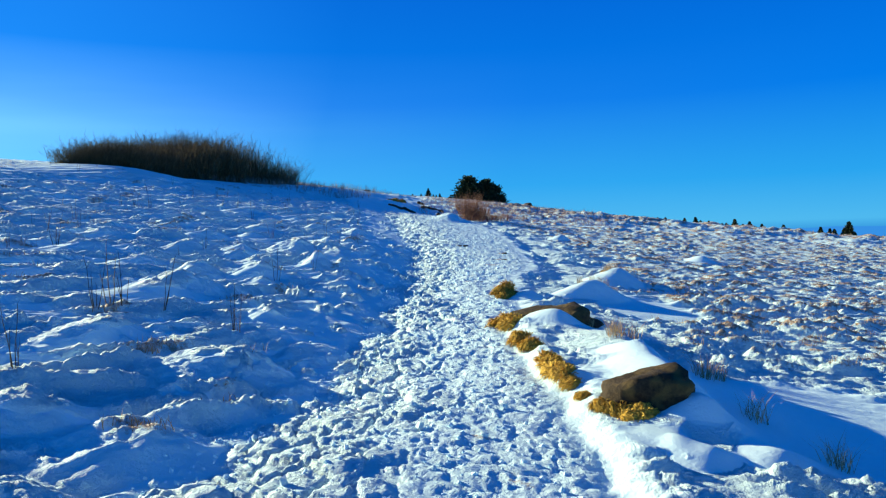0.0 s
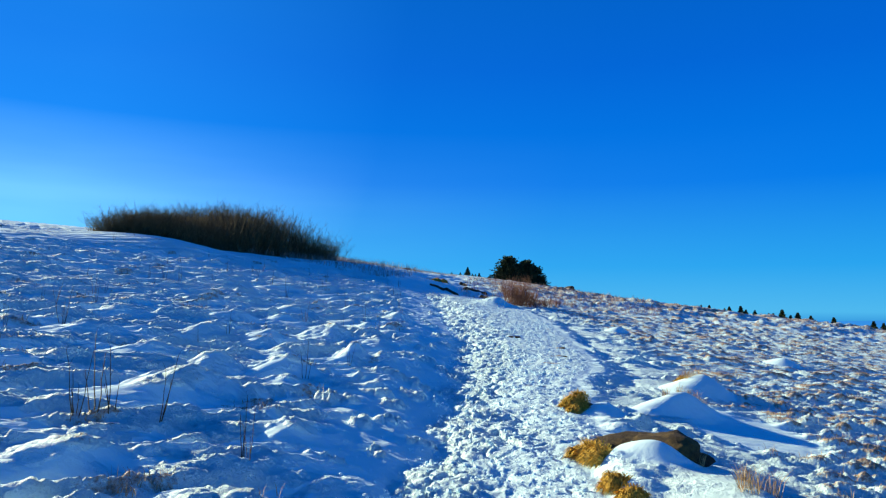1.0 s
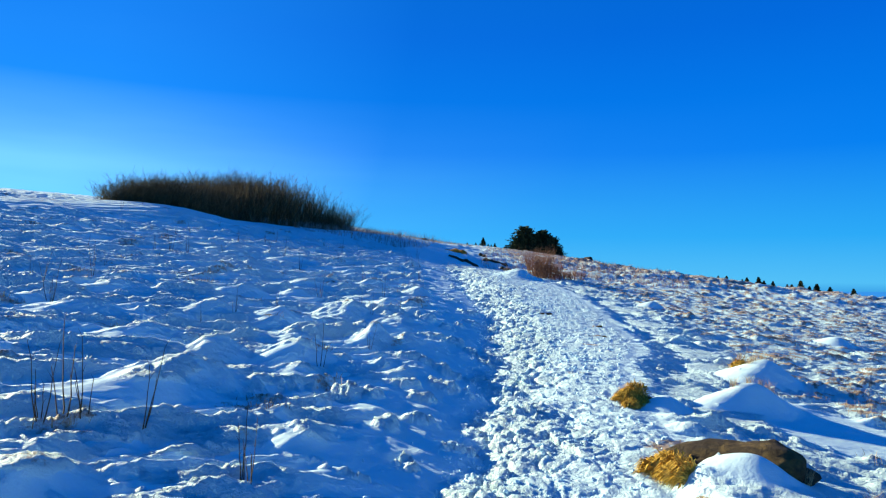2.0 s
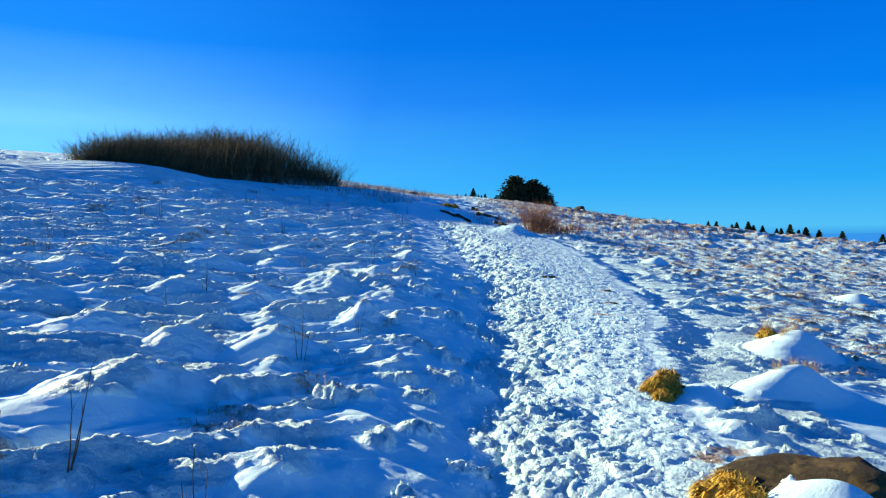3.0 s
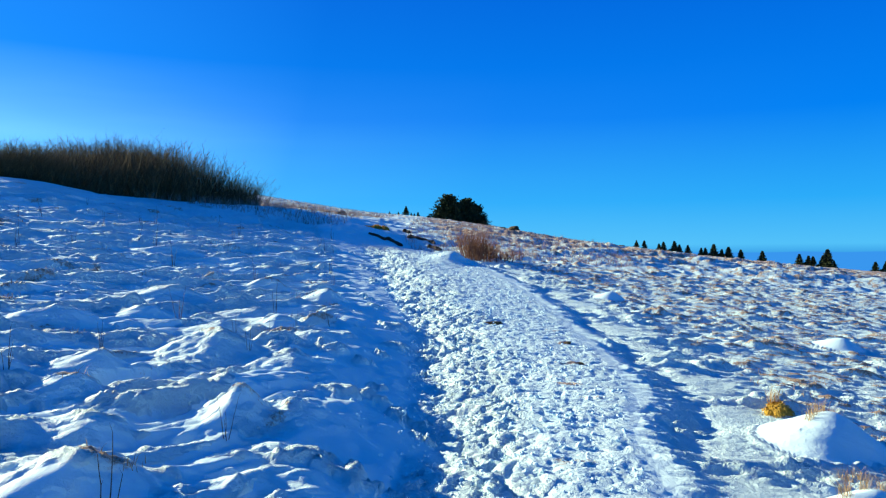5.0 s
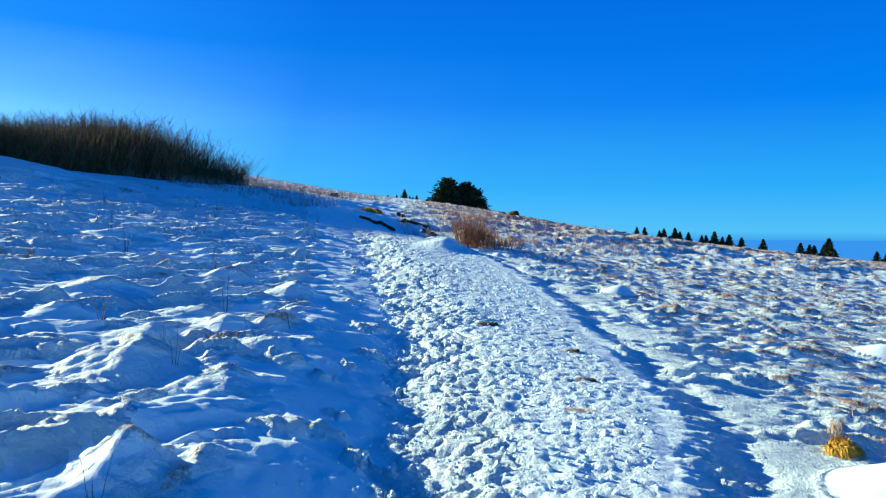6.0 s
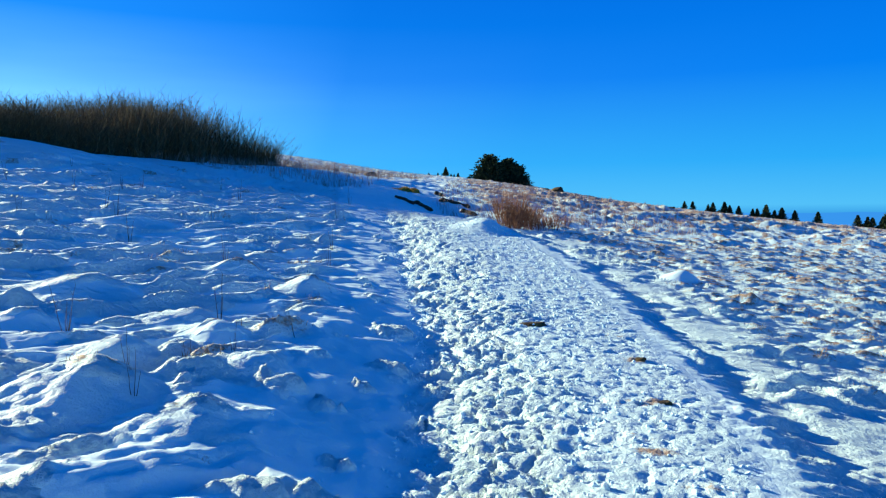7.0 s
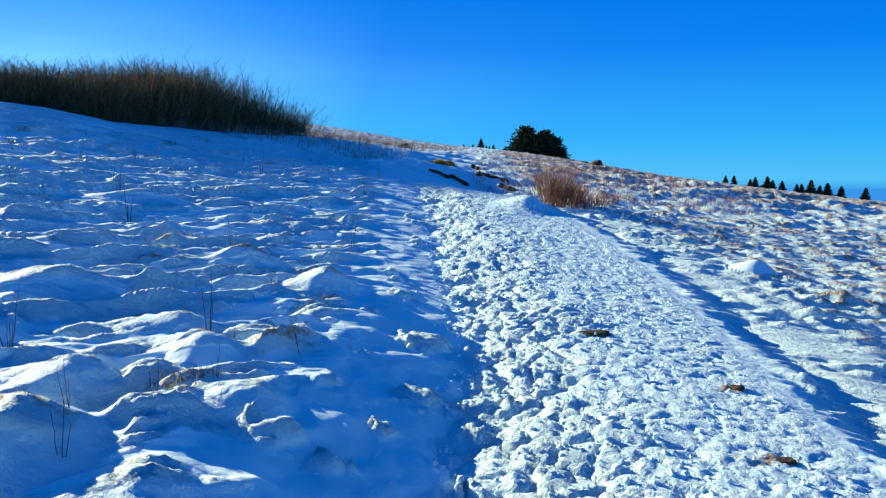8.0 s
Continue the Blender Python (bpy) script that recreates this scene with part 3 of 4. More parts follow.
def boulder(at, size, seed, turn, label):
    ob = new("boulder", stone_mesh("boulder", size, seed, STONE))
    ob.matrix_basis = pose(*at, 4, -6, turn)
    return tagged(ob, label, "boulder", "boulders beside the path")


boulder((1.38, 4.42, 0.40), (0.31, 0.22, 0.19), 3, -8, "dark brown boulder beside the path, half drifted in snow")
boulder((1.16, 7.30, 0.52), (0.50, 0.30, 0.22), 5, -12, "flat olive-brown boulder with snow piled against it")
boulder((0.88, 9.36, 0.60), (0.20, 0.15, 0.19), 8, 20, "small stone overgrown with ochre grass beside the path")


# one flat stone, then two small stone shapes standing in for brown dirt
for x, y, sx, sy, turn in ((0.40, 15.60, 0.15, 0.07, 8), (1.15, 13.52, 0.065, 0.05, 40), (1.25, 14.62, 0.05, 0.04, -20)):
    ob = new("stone", stone_mesh("flat_piece", (sx, sy, 0.026), 30 + turn, STONE, detail=3))
    ob.matrix_basis = pose(x, y, ground_z(x, y) - 0.004, 0, 0, turn)
    tagged(ob, "flat dark brown piece bedded in the trodden snow", "stone", "stones bedded in the path")


# ---- grass tufts ----
def tuft_mesh(name, count, spread, height, width, mat, seed, lean=0.5):
    rng = random.Random(seed)
    verts, faces = [], []
    for _ in range(count):
        r, a = spread * math.sqrt(rng.random()), rng.uniform(0, 6.283)
        h = height * rng.uniform(0.5, 1.1)
        blade(verts, faces, (r * math.cos(a), r * math.sin(a), -0.03), h * lean * rng.uniform(0.3, 1.4), h, width * rng.uniform(0.6, 1.3), rng)
    return raw_mesh(name, verts, faces, mat)


def grass_tuft(data, x, y, size, turn, label, lift=0.0, group="tufts beside the boulders"):
    ob = new("grass_tuft", data)
    ob.matrix_basis = pose(x, y, ground_z(x, y) + lift, 0, 0, turn) @ Matrix.Diagonal((size, size, size, 1))
    return tagged(ob, label, "grass", group)


def hummock_mesh(name, count, rx, ry, rz, length, mat, seed, comb=(-0.5, -0.4)):
    """A matted clump: long blades rooted over a low mound, hanging outwards and combed one way."""
    rng = random.Random(seed)
    verts, faces = [], []
    for _ in range(count):
        a, z = rng.uniform(0, 6.283), rng.uniform(-0.1, 1.0)
        q = math.sqrt(max(0.0, 1 - z * z))
        nrm = Vector((q * math.cos(a), q * math.sin(a), z))
        lump = 1 + 0.5 * noise.noise(nrm * 1.7 + Vector((seed, 0, 0)))
        root = Vector((nrm.x * rx, nrm.y * ry, nrm.z * rz)) * lump
        lock = noise.noise(nrm * 3.1 + Vector((0, seed, 0)))
        way = (nrm * 0.55 + Vector((comb[0] + 0.6 * lock + rng.gauss(0, 0.22), comb[1] + rng.gauss(0, 0.25), rng.uniform(-0.6, 0.15)))).normalized()
        side = way.cross(nrm + Vector((rng.gauss(0, 0.3), rng.gauss(0, 0.3), 0.01))).normalized() * rng.uniform(0.0025, 0.005)
        h = length * rng.uniform(0.5, 1.3)
        mid = root + way * h * 0.5 + nrm * 0.006
        tip = root + way * h * 0.9 + Vector((0, 0, -0.35 * h))
        k = len(verts)
        verts += [root - side, root + side, mid + side * 0.8, mid - side * 0.8, tip]
        faces += [(k, k + 1, k + 2, k + 3), (k + 3, k + 2, k + 4)]
    return raw_mesh(name, verts, faces, mat)


ochre_tufts = [hummock_mesh("ochre_tuft", 1300, 0.085, 0.075, 0.06, 0.085, OCHRE, 40 + i) for i in range(3)]
tall_clump = hummock_mesh("ochre_clump", 4200, 0.16, 0.10, 0.20, 0.11, OCHRE, 47)
straw_tufts = [tuft_mesh("straw_tuft", 60, 0.09, 0.24, 0.005, STRAW, 50 + i, 0.6) for i in range(3)]
for i, (x, y, s) in enumerate(((0.76, 6.45, 1.0), (0.80, 6.15, 0.9), (0.86, 5.56, 0.8), (0.87, 5.40, 0.9), (0.90, 5.22, 1.0), (0.93, 5.04, 0.9), (0.96, 4.90, 0.7), (0.99, 4.62, 0.5), (1.05, 4.40, 0.6), (1.12, 4.36, 0.8), (1.20, 4.29, 1.0), (1.28, 4.24, 0.8), (1.18, 4.36, 1.1), (0.74, 7.05, 1.2), (0.70, 7.25, 1.5), (0.78, 7.42, 1.2), (2.80, 12.35, 1.1))):
    grass_tuft(ochre_tufts[i % 3], x, y, s, 50 * i, "ochre tuft of matted winter grass at the path's edge")
grass_tuft(tall_clump, 0.83, 9.27, 0.88, 0, "tall golden clump of matted grass over a stone", -0.05)
grass_tuft(ochre_tufts[2], 0.80, 9.13, 0.9, 10, "golden tuft of matted grass over a stone", 0.0)
for i, (x, y, s) in enumerate(((2.20, 5.75, 1.0), (2.34, 5.85, 0.8), (2.1, 4.5, 0.9), (2.35, 3.95, 0.9), (1.55, 6.1, 0.8), (1.72, 6.25, 0.9), (1.62, 6.4, 0.7), (1.5, 7.1, 0.6), (2.45, 10.6, 0.6), (2.6, 10.7, 0.6), (2.3, 10.4, 0.6), (2.9, 12.6, 0.7), (3.2, 12.2, 0.7), (2.08, 9.78, 0.5), (1.90, 9.70, 0.5), (2.28, 9.86, 0.6), (2.18, 9.80, 0.4), (2.62, 11.42, 0.5), (2.80, 11.56, 0.6), (2.95, 11.62, 0.5), (2.70, 11.50, 0.5))):
    grass_tuft(straw_tufts[i % 3], x, y, s, 67 * i, "sparse tuft of pale straw grass poking through snow")


# ---- dry grass over the field ----
def scattered_grass(name, label, spots, mat, height, width, blades, seed, lean=0.6):
    rng = random.Random(seed)
    xs, ys = np.array([s[0] for s in spots]), np.array([s[1] for s in spots])
    zs = hill(xs, ys) + relief(xs, ys)[0]
    verts, faces = [], []
    for x, y, z in zip(xs, ys, zs):
        for _ in range(blades):
            h = height * rng.uniform(0.4, 1.2)
            blade(verts, faces, (x + rng.gauss(0, 0.05), y + rng.gauss(0, 0.05), z - 0.02), h * lean * rng.uniform(0.2, 1.3), h, width * rng.uniform(0.6, 1.3), rng)
    ob = new(name, raw_mesh(name, verts, faces, mat))
    return tagged(ob, label, "grass", kind="stuff")


def field_spots(count, seed, x_range, y_range, keep):
    r = np.random.RandomState(seed)
    y = y_range[0] * (y_range[1] / y_range[0]) ** r.rand(count * 4)
    x = (x_range[0] + (x_range[1] - x_range[0]) * r.rand(count * 4))
    x = x * (1.5 + 0.7 * y)
    bare = relief(x, y)[1]
    left, right = path_edges(x, y)
    ok = (bare > keep) & ((x < left - 0.3) | (x > right + 0.3))
    return list(zip(x[ok][:count], y[ok][:count]))


scattered_grass("field_grass", "pale dry grass poking through the snow of the field", field_spots(3600, 61, (0.05, 1.0), (5, 40), 0.33), STRAW, 0.075, 0.005, 5, 62)
scattered_grass("slope_grass", "dry grass on the tussock tops of the slope", field_spots(2600, 63, (-1.0, -0.03), (3, 30), 0.34), STRAW, 0.08, 0.006, 7, 64)
scattered_grass("ridge_grass", "tall brown grass along the crest", field_spots(9500, 65, (-0.55, -0.03), (31, 138), 0.02), HEATH, 0.34, 0.011, 3, 66, 0.6)
scattered_grass("heath_grass", "knee-high reddish dry grass past the bushes", field_spots(6500, 69, (-0.03, 0.30), (29, 130), 0.02), HEATH, 0.20, 0.011, 4, 70, 0.8)
scattered_grass("crest_stubble", "short pale stubble along the far crest", field_spots(5000, 67, (0.30, 1.0), (38, 130), 0.12), HEATH, 0.13, 0.014, 4, 68, 0.8)


# ---- weed stalks ----
def weed(seed, height, stems):
    """A few thin upright stems from one root, with short forked tips."""
    rng = random.Random(seed)
    verts, faces = [], []
    for _ in range(stems):
        a = rng.uniform(0, 6.283)
        p = Vector((0.012 * math.cos(a), 0.012 * math.sin(a), -0.06))
        lean = rng.uniform(0.04, 0.26)
        way = Vector((math.cos(a) * lean, math.sin(a) * lean, 1))
        h = height * rng.uniform(0.5, 1.1)
        r = 0.0045
        for j in range(5):
            q = p + (way + Vector((rng.gauss(0, 0.06), rng.gauss(0, 0.06), 0))) * h / 5
            spike(verts, faces, p, q, r, r * 0.82)
            if j > 1 and rng.random() < 0.7:
                b = rng.uniform(0, 6.283)
                spike(verts, faces, q, q + Vector((math.cos(b) * 0.45, math.sin(b) * 0.45, 0.8)) * h * rng.uniform(0.08, 0.2), r * 0.6)
            p, r = q, r * 0.82
    return raw_mesh("weed", verts, faces, WEED)


weeds = [weed(70 + i, 0.42, 3 + i % 3) for i in range(4)]


def place_weed(i, x, y, s):
    ob = new("weed_stalk", weeds[i % 4])
    ob.matrix_basis = pose(x, y, ground_z(x, y), 0, 0, 71 * i) @ Matrix.Diagonal((s, s, s, 1))
    tagged(ob, "thin dark dead weed stalk standing in snow", "weed", "weed stalks of the slope")


for i, (x, y, s) in enumerate(((-3.15, 6.57, 1.6), (-3.02, 6.6, 1.3), (-3.25, 6.5, 1.2), (-2.68, 6.65, 1.3), (-1.85, 6.15, 1.2), (-1.78, 6.1, 0.9), (-2.83, 4.52, 1.1), (-2.5, 12.9, 0.7), (-2.25, 13.3, 0.7), (-2.0, 13.5, 0.6), (-3.3, 13.6, 0.9), (-1.7, 14.2, 0.6))):
    place_weed(i, x, y, s)
rng = random.Random(77)
for i in range(46):
    y = rng.uniform(9, 27)
    place_weed(i, -1.8 - rng.random() * (0.45 * y), y, rng.uniform(0.6, 1.25))


# ---- thicket on the rise ----
def shrub_meshes(seed, height, spread, stems):
    rng = random.Random(seed)
    sv, sf, tv, tf = [], [], [], []
    for _ in range(stems):
        a, r0 = rng.uniform(0, 6.283), spread * math.sqrt(rng.random())
        p = Vector((r0 * math.cos(a), r0 * math.sin(a), -0.15))
        way = Vector((math.cos(a) * 0.2 + rng.gauss(0, 0.22), math.sin(a) * 0.2 + rng.gauss(0, 0.22), 1))
        h = height * rng.uniform(0.72, 1.0)
        r = rng.uniform(0.010, 0.016)
        for j in range(4):
            q = p + (way + Vector((rng.gauss(0, 0.3), rng.gauss(0, 0.3), 0))) * h / 4
            spike(sv, sf, p, q, r, r * 0.7)
            for _ in range(5):
                b = rng.uniform(0, 6.283)
                f = rng.random()
                o = p.lerp(q, f)
                spike(tv, tf, o, o + Vector((math.cos(b) * 0.9, math.sin(b) * 0.9, rng.uniform(0.3, 1.1))) * h * rng.uniform(0.08, 0.2), r * 0.6)
            p, r = q, r * 0.7
    k = len(sv)
    return raw_mesh("shrub", sv + tv, sf + [tuple(k + j for j in f) for f in tf], HAZEL)


shrub_kinds = [shrub_meshes(80 + i, 1.62, 0.5, 38) for i in range(4)]
rng = random.Random(88)
for i in range(155):
    u, v = rng.random(), rng.random()
    x, y = -7.1 - 7.2 * u - 3.6 * v * math.sin(math.pi * min(1, u + 0.15)), 35.4 - 8.6 * u + 3.4 * v * math.sin(math.pi * min(1, u + 0.15))
    dome = min(1.0, 0.5 + 2.6 * u) * min(1.0, 0.5 + 2.4 * (1 - u)) * (1.22 - 0.38 * u) * (1 + 0.24 * math.exp(-((u - 0.38) / 0.17) ** 2))
    s = 1.05 * dome * rng.uniform(0.86, 1.1)
    ob = new("shrub", shrub_kinds[i % 4])
    ob.matrix_basis = pose(x, y, ground_z(x, y), 0, 0, rng.uniform(0, 360)) @ Matrix.Diagonal((0.5 + 0.5 * s, 0.5 + 0.5 * s, s, 1))
    tagged(ob, "leafless dark brown shrub in a dense thicket", "shrub", "shrubs of the thicket")

# ---- rust-brown bush ----
def bush_mesh(seed, stems, spread, height):
    rng = random.Random(seed)
    v, f = [], []
    for _ in range(stems):
        a, r0 = rng.uniform(0, 6.283), spread * math.sqrt(rng.random())
        p = Vector((r0 * math.cos(a), r0 * math.sin(a) * 0.8, -0.08))
        way = Vector((math.cos(a) * 0.35, math.sin(a) * 0.35, 1))
        h = height * rng.uniform(0.5, 1.05)
        q = p + (way + Vector((rng.gauss(0, 0.15), rng.gauss(0, 0.15), 0))) * h * 0.6
        spike(v, f, p, q, 0.006, 0.004)
        for _ in range(5):
            b = rng.uniform(0, 6.283)
            spike(v, f, p.lerp(q, rng.uniform(0.4, 1)), q + Vector((math.cos(b) * 0.3, math.sin(b) * 0.3, rng.uniform(0.5, 1))) * h * 0.35, 0.004)
    return raw_mesh("bush", v, f, RUST)


for i, (x, y, n, sp, h) in enumerate(((0.80, 26.0, 95, 0.30, 1.28), (1.15, 26.15, 52, 0.28, 1.0), (1.7, 26.4, 60, 0.35, 0.45), (1.15, 26.9, 160, 0.4, 0.7), (2.1, 27.6, 60, 0.4, 0.45))):
    ob = new("bush", bush_mesh(90 + i, n, sp, h))
    ob.matrix_basis = pose(x, y, ground_z(x, y))
    tagged(ob, "leafless rust-brown bush growing beside the path" if i < 2 else "sparse rust-brown twigs standing in snow", "bush", "rust-brown bushes")


# ---- logs and stones where the path tops out ----
def log_mesh(length, radius, seed):
    """A rotted, half-buried log: uneven rings along x, closed at both ends."""
    verts, faces, rings, sides = [], [], 12, 10
    for i in range(rings):
        f = i / (rings - 1)
        bend = Vector((0, 0.09 * noise.noise(Vector((f * 3, seed, 0))), 0.05 * noise.noise(Vector((f * 3, seed, 5)))))
        swell = 1 + 0.45 * noise.noise(Vector((f * 5, seed, 9)))
        if i in (0, rings - 1):
            swell *= 0.6
        for j in range(sides):
            a = 2 * math.pi * j / sides
            r = radius * swell * (1 + 0.3 * noise.noise(Vector((f * 7, 2 * math.cos(a) + seed, 2 * math.sin(a)))))
            verts.append(Vector(((f - 0.5) * length, r * math.cos(a), 0.8 * r * math.sin(a))) + bend)
    for i in range(rings - 1):
        for j in range(sides):
            k, m = i * sides, (j + 1) % sides
            faces.append((k + j, k + m, k + sides + m, k + sides + j))
    faces += [tuple(range(sides))[::-1], tuple(range((rings - 1) * sides, rings * sides))]
    return raw_mesh("log", verts, faces, LOGWOOD)


for i, (ax, ay, bx, by, r) in enumerate(((-2.45, 31.0, -1.85, 30.9, 0.09), (-1.85, 31.1, -1.28, 30.7, 0.10), (-1.12, 33.1, -0.10, 32.7, 0.14), (-0.33, 31.9, 0.10, 31.3, 0.09), (-1.3, 34.4, -0.9, 34.0, 0.08))):
    a, b = Vector((ax, ay, ground_z(ax, ay) + 0.02)), Vector((bx, by, ground_z(bx, by) + 0.01))
    ob = new("log", log_mesh((b - a).length, r, 100 + i))
    ob.matrix_basis = Matrix.Translation((a + b) / 2) @ (b - a).to_track_quat("X", "Z").to_matrix().to_4x4()
    tagged(ob, "dark weathered log lying in snow across the path", "log", "logs at the top of the path")
for i, (x, y, s) in enumerate(((-5.6, 43.0, 0.30), (-4.8, 43.4, 0.36), (8.9, 79.0, 0.85), (7.6, 78.5, 0.45), (22.5, 88, 0.4))):
    ob = new("stone", stone_mesh("stone", (s, s * 0.7, s * 0.5), 110 + i, STONE, detail=3))
    ob.matrix_basis = pose(x, y, ground_z(x, y) + 0.25 * s, 0, 0, 40 * i)
    tagged(ob, "dark boulder standing out of the snow near the crest", "boulder", "boulders of the crest")
for i, (x, y) in enumerate(((-2.6, 33.0), (-2.35, 33.5), (-2.1, 34.0))):
    grass_tuft(ochre_tufts[i % 3], x, y, 1.9, 40 * i, "ochre patch of grass above the logs", -0.04, "ochre patches above the logs")


# ---- conifers ----
def conifer_meshes(seed, height, width, wild):
    rng = random.Random(seed)
    tv, tf, cv, cf = [], [], [], []
    spike(tv, tf, (0, 0, -0.6), (0, 0, height * 0.97), 0.035 * height, 0.006 * height, 6)
    levels = int(height * 5)
    for i in range(levels):
        f = (i + 0.5) / levels
        z = height * (0.06 + 0.92 * f)
        reach = width / 2 * ((1 - f) ** (0.55 if wild else 0.9)) * rng.uniform(0.7, 1.12) + 0.08
        for _ in range(13):
            a = rng.uniform(0, 6.283)
            out = Vector((math.cos(a), math.sin(a), rng.uniform(0.0, 0.5) if wild else rng.uniform(-0.25, 0.2)))
            tip = Vector((0, 0, z)) + out * reach * rng.uniform(0.6, 1.05)
            spike(tv, tf, (0, 0, z), tip, 0.018, 0.006)
            for k in range(12):
                o = Vector((0, 0, z)).lerp(tip, 0.3 + 0.7 * k / 7) + Vector((rng.gauss(0, 0.09), rng.gauss(0, 0.09), rng.gauss(0, 0.07)))
                d = (out + Vector((rng.gauss(0, 0.5), rng.gauss(0, 0.5), rng.gauss(0.25, 0.4)))).normalized()
                side = d.cross(Vector((rng.gauss(0, 1), rng.gauss(0, 1), rng.gauss(0, 1)))).normalized() * 0.13
                n = len(cv)
                cv += [o - side, o + side, o + d * 0.36]
                cf.append((n, n + 1, n + 2))
    return raw_mesh("trunk", tv, tf, BARK), raw_mesh("crown", cv, cf, NEEDLE)


def conifer(meshes, x, y, size, turn, label, group, sink=0.0):
    ob = thing("conifer", (0, 0, 0), label, "tree", group)
    ob.matrix_basis = pose(x, y, ground_z(x, y) - sink, 0, 0, turn) @ Matrix.Diagonal((size, size, size, 1))
    part("trunk", meshes[0], ob)
    part("crown", meshes[1], ob)
    return ob


bushy = [conifer_meshes(120 + i, 4.6, 5.0, True) for i in range(3)]
for i, (x, y, s) in enumerate(((3.7, 119, 0.96), (5.0, 120.5, 0.78), (6.7, 119.5, 0.93), (8.0, 120, 0.72), (2.5, 118.5, 0.55), (9.0, 119, 0.48), (5.9, 121, 0.74), (0.6, 118, 0.2))):
    conifer(bushy[i % 3], x, y, s, 75 * i, "dark bushy conifer in a clump on the crest", "conifers of the clump", 0.55)
slim = [conifer_meshes(130 + i, 5.6, 3.7, False) for i in range(3)]
FAR_TREES = [
    (68.3, 234.7, 1.7), (70.6, 234.0, 2.0), (76.2, 232.2, 2.4), (75.0, 233.0, 1.7), (79.3, 231.1, 3.0), (80.7, 230.6, 2.1), (83.1, 229.8, 2.3),
    (87.9, 227.9, 2.2), (86.7, 228.2, 2.0), (90.2, 227.0, 3.6), (92.3, 226.1, 2.3), (94.1, 225.3, 3.3), (97.3, 223.9, 2.9), (102.8, 221.4, 3.1),
    (111.8, 216.9, 3.0), (113.9, 215.7, 2.8), (115.0, 215.2, 2.7), (117.2, 213.9, 3.1), (118.3, 213.3, 5.0), (119.8, 212.6, 1.9), (128.6, 207.1, 2.5), (131.0, 206.0, 2.7),
]
for i, (x, y, h) in enumerate(FAR_TREES):
    conifer(slim[i % 3], x, y, (h + 0.55) / 5.4, 83 * i, "small dark spruce standing far off below the crest", "spruces along the far slope")
for i, (x, y, s) in enumerate(((75.6, 231.5, 0.30), (77.5, 231.0, 0.25), (80.0, 230.2, 0.27), (88.8, 227.0, 0.32), (86.9, 227.6, 0.30), (93.2, 225.2, 0.32), (96.0, 224.0, 0.29), (103.6, 220.6, 0.22), (112.8, 216.0, 0.32), (115.9, 214.4, 0.29), (118.9, 212.5, 0.27), (129.8, 206.2, 0.29))):
    conifer(bushy[i % 3], x, y, s, 61 * i, "low bushy conifer among far spruces", "low conifers along the far slope", 0.3)
for i, (x, y, h) in enumerate(((-3.0, 119.6, 1.35), (-1.1, 119.6, 0.85), (-4.2, 119.5, 0.5), (-5.6, 119.5, 0.45), (-2.2, 120, 0.55), (-1.7, 119, 0.5))):
    conifer(slim[i % 3], x, y, h / 5.4, 83 * i, "small dark spruce peeping over the crest", "spruces behind the crest")


# ---- broken snow on the path ----
def clod_mesh(seed, rough=0.35):
    rng = random.Random(seed)
    bm = bmesh.new()
    bmesh.ops.create_icosphere(bm, subdivisions=1, radius=1)
    planes = [(Vector((rng.gauss(0, 1), rng.gauss(0, 1), rng.gauss(0, 1))).normalized(), rng.uniform(0.5, 0.85)) for _ in range(7)]
    for v in bm.verts:
        d = v.co.normalized()
        r = 1.1
        for nrm, off in planes:
            q = d.dot(nrm)
            if q > 0.1:
                r = min(r, off / q)
        v.co = d * r * rng.uniform(0.9, 1.1)
    return mesh_of("snow_clod", bm, CLOD)


clods = [clod_mesh(140 + i) for i in range(8)]


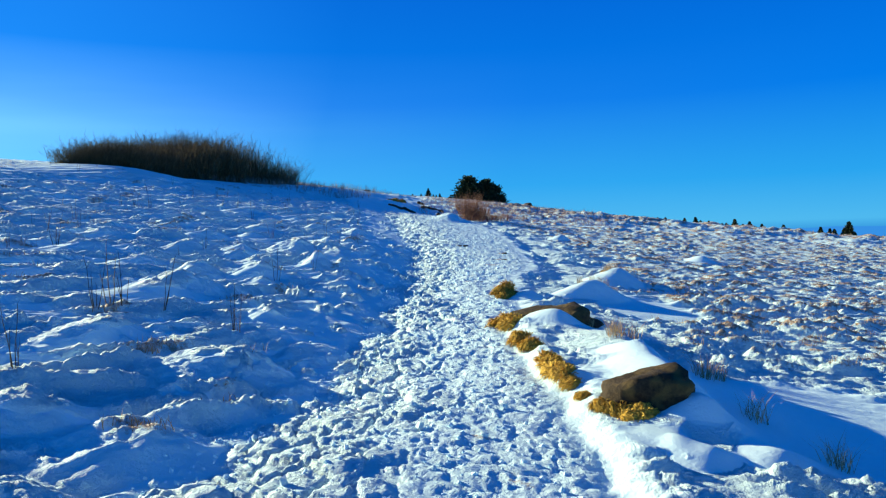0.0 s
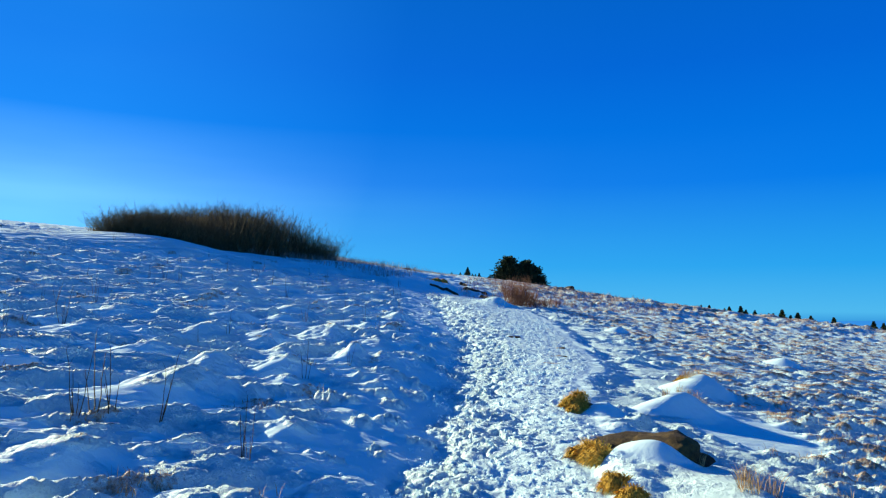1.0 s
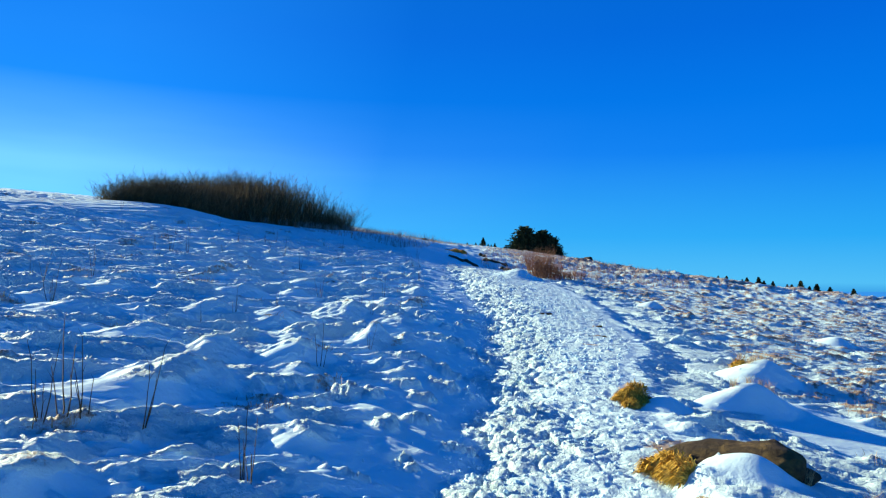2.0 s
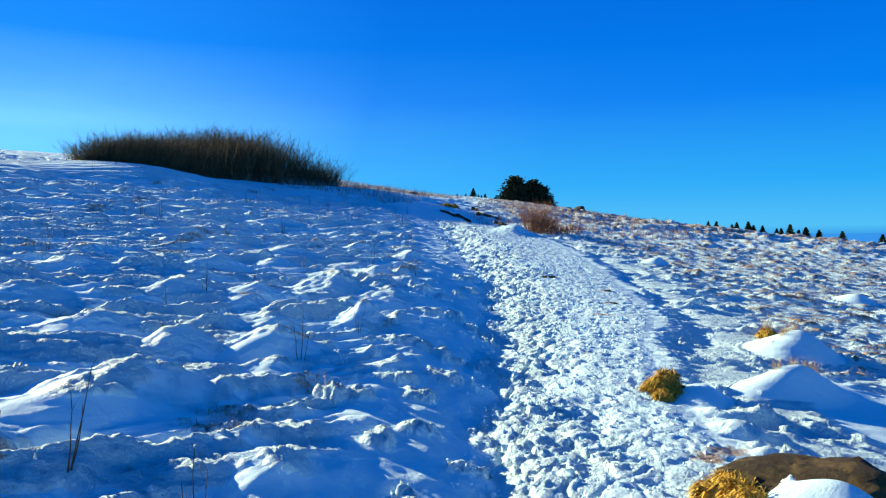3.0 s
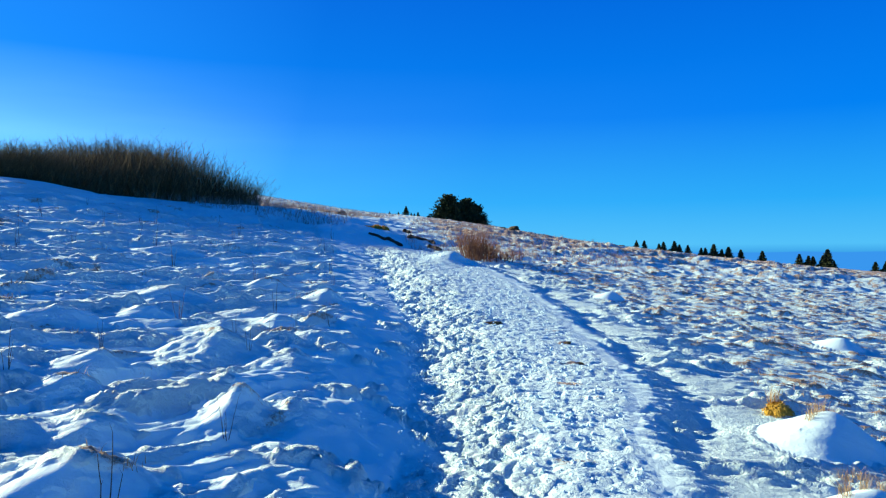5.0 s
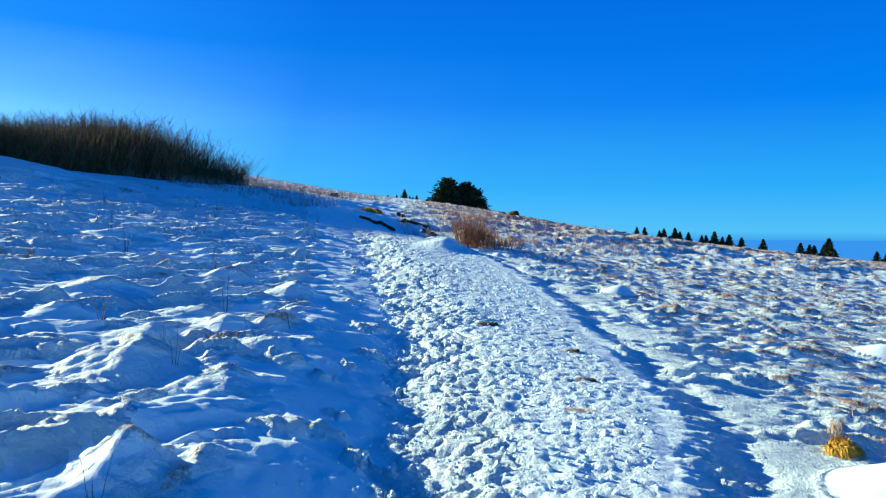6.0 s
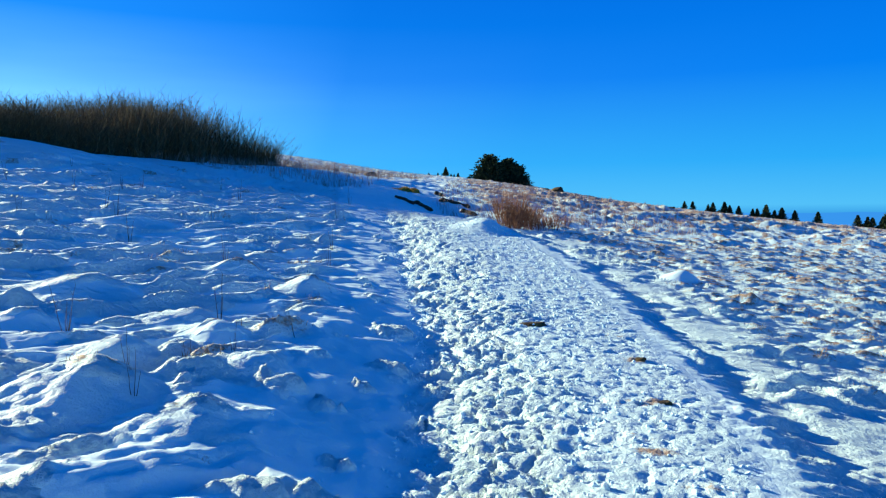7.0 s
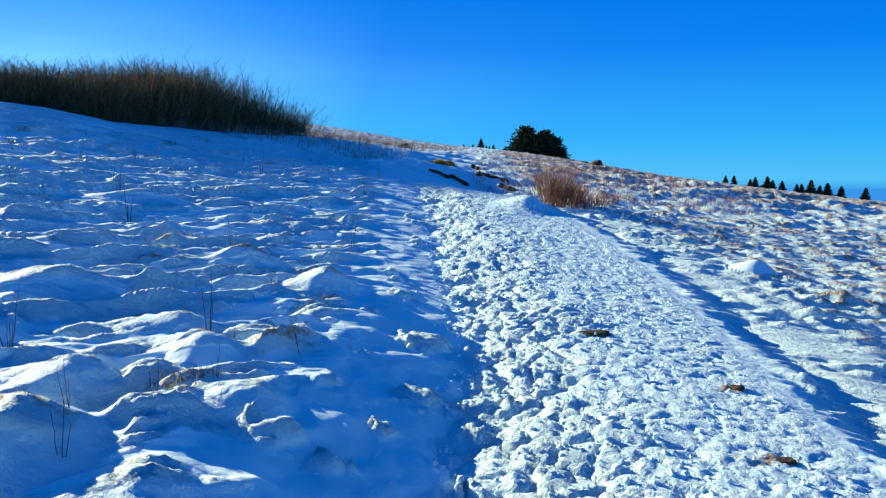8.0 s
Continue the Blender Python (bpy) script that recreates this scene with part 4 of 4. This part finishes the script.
def path_spots(count, seed, y_range, bias):
    r = np.random.RandomState(seed)
    y = r.uniform(*y_range, count)
    f = r.rand(count) ** bias
    l, g = np.interp(y, EDGE_Y, EDGE_L), np.interp(y, RIGHT_Y, EDGE_R)
    x = l - 0.15 + (g - l + 0.1) * f - 0.9 * (r.rand(count) < 0.18) * r.rand(count) ** 2
    z = hill(x, y) + relief(x, y)[0]
    return x, y, z, r


x, y, z, r = path_spots(280, 151, (2.4, 17), 1.5)
for i in range(len(x)):
    s = 0.017 + 0.028 * r.rand() ** 2
    ob = new("snow_clod", clods[i % 8])
    ob.matrix_basis = pose(x[i], y[i], z[i] + 0.1 * s, *r.uniform(0, 360, 3)) @ Matrix.Diagonal((s, s * 0.8, s * 0.7, 1))
    tagged(ob, "angular clod of broken snow on the trodden path", "snow clod", "clods of the path")

x, y, z, r = path_spots(5200, 153, (2.2, 26), 1.25)
verts, faces = [], []
shapes = [([v.co.copy() for v in m.vertices], [tuple(p.vertices) for p in m.polygons]) for m in clods]
for i in range(len(x)):
    s = 0.007 + 0.018 * r.rand() ** 2 + 0.0002 * y[i]
    m = pose(x[i], y[i], z[i] + 0.0 * s, *r.uniform(0, 360, 3)) @ Matrix.Diagonal((s, s, s * 0.7, 1))
    co, fs = shapes[i % 8]
    k = len(verts)
    verts += [m @ c for c in co]
    faces += [tuple(k + j for j in f) for f in fs]
tagged(new("snow_crumbs", raw_mesh("snow_crumbs", verts, faces, CLOD)), "loose crumbs of snow kicked up along the path", "snow", kind="stuff")


# ---- distance ----
def backdrop():
    verts, faces = [], []
    for i in range(121):
        a = radians(-75 + 165 * i / 120)
        top = 6 + 10 * noise.noise(Vector((i * 0.11, 0, 0))) + 4 * noise.noise(Vector((i * 0.5, 3, 0)))
        for d, h in ((4300, -420), (4360, top), (4480, top - 6), (4540, -420)):
            verts.append((d * math.sin(a), d * math.cos(a), h))
    for i in range(120):
        for j in range(3):
            k = 4 * i + j
            faces.append((k, k + 4, k + 5, k + 1))
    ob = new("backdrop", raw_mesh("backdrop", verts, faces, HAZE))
    return tagged(ob, "lowland band along the horizon, its blue haze painted as a glow", "distance", kind="structure")


backdrop()
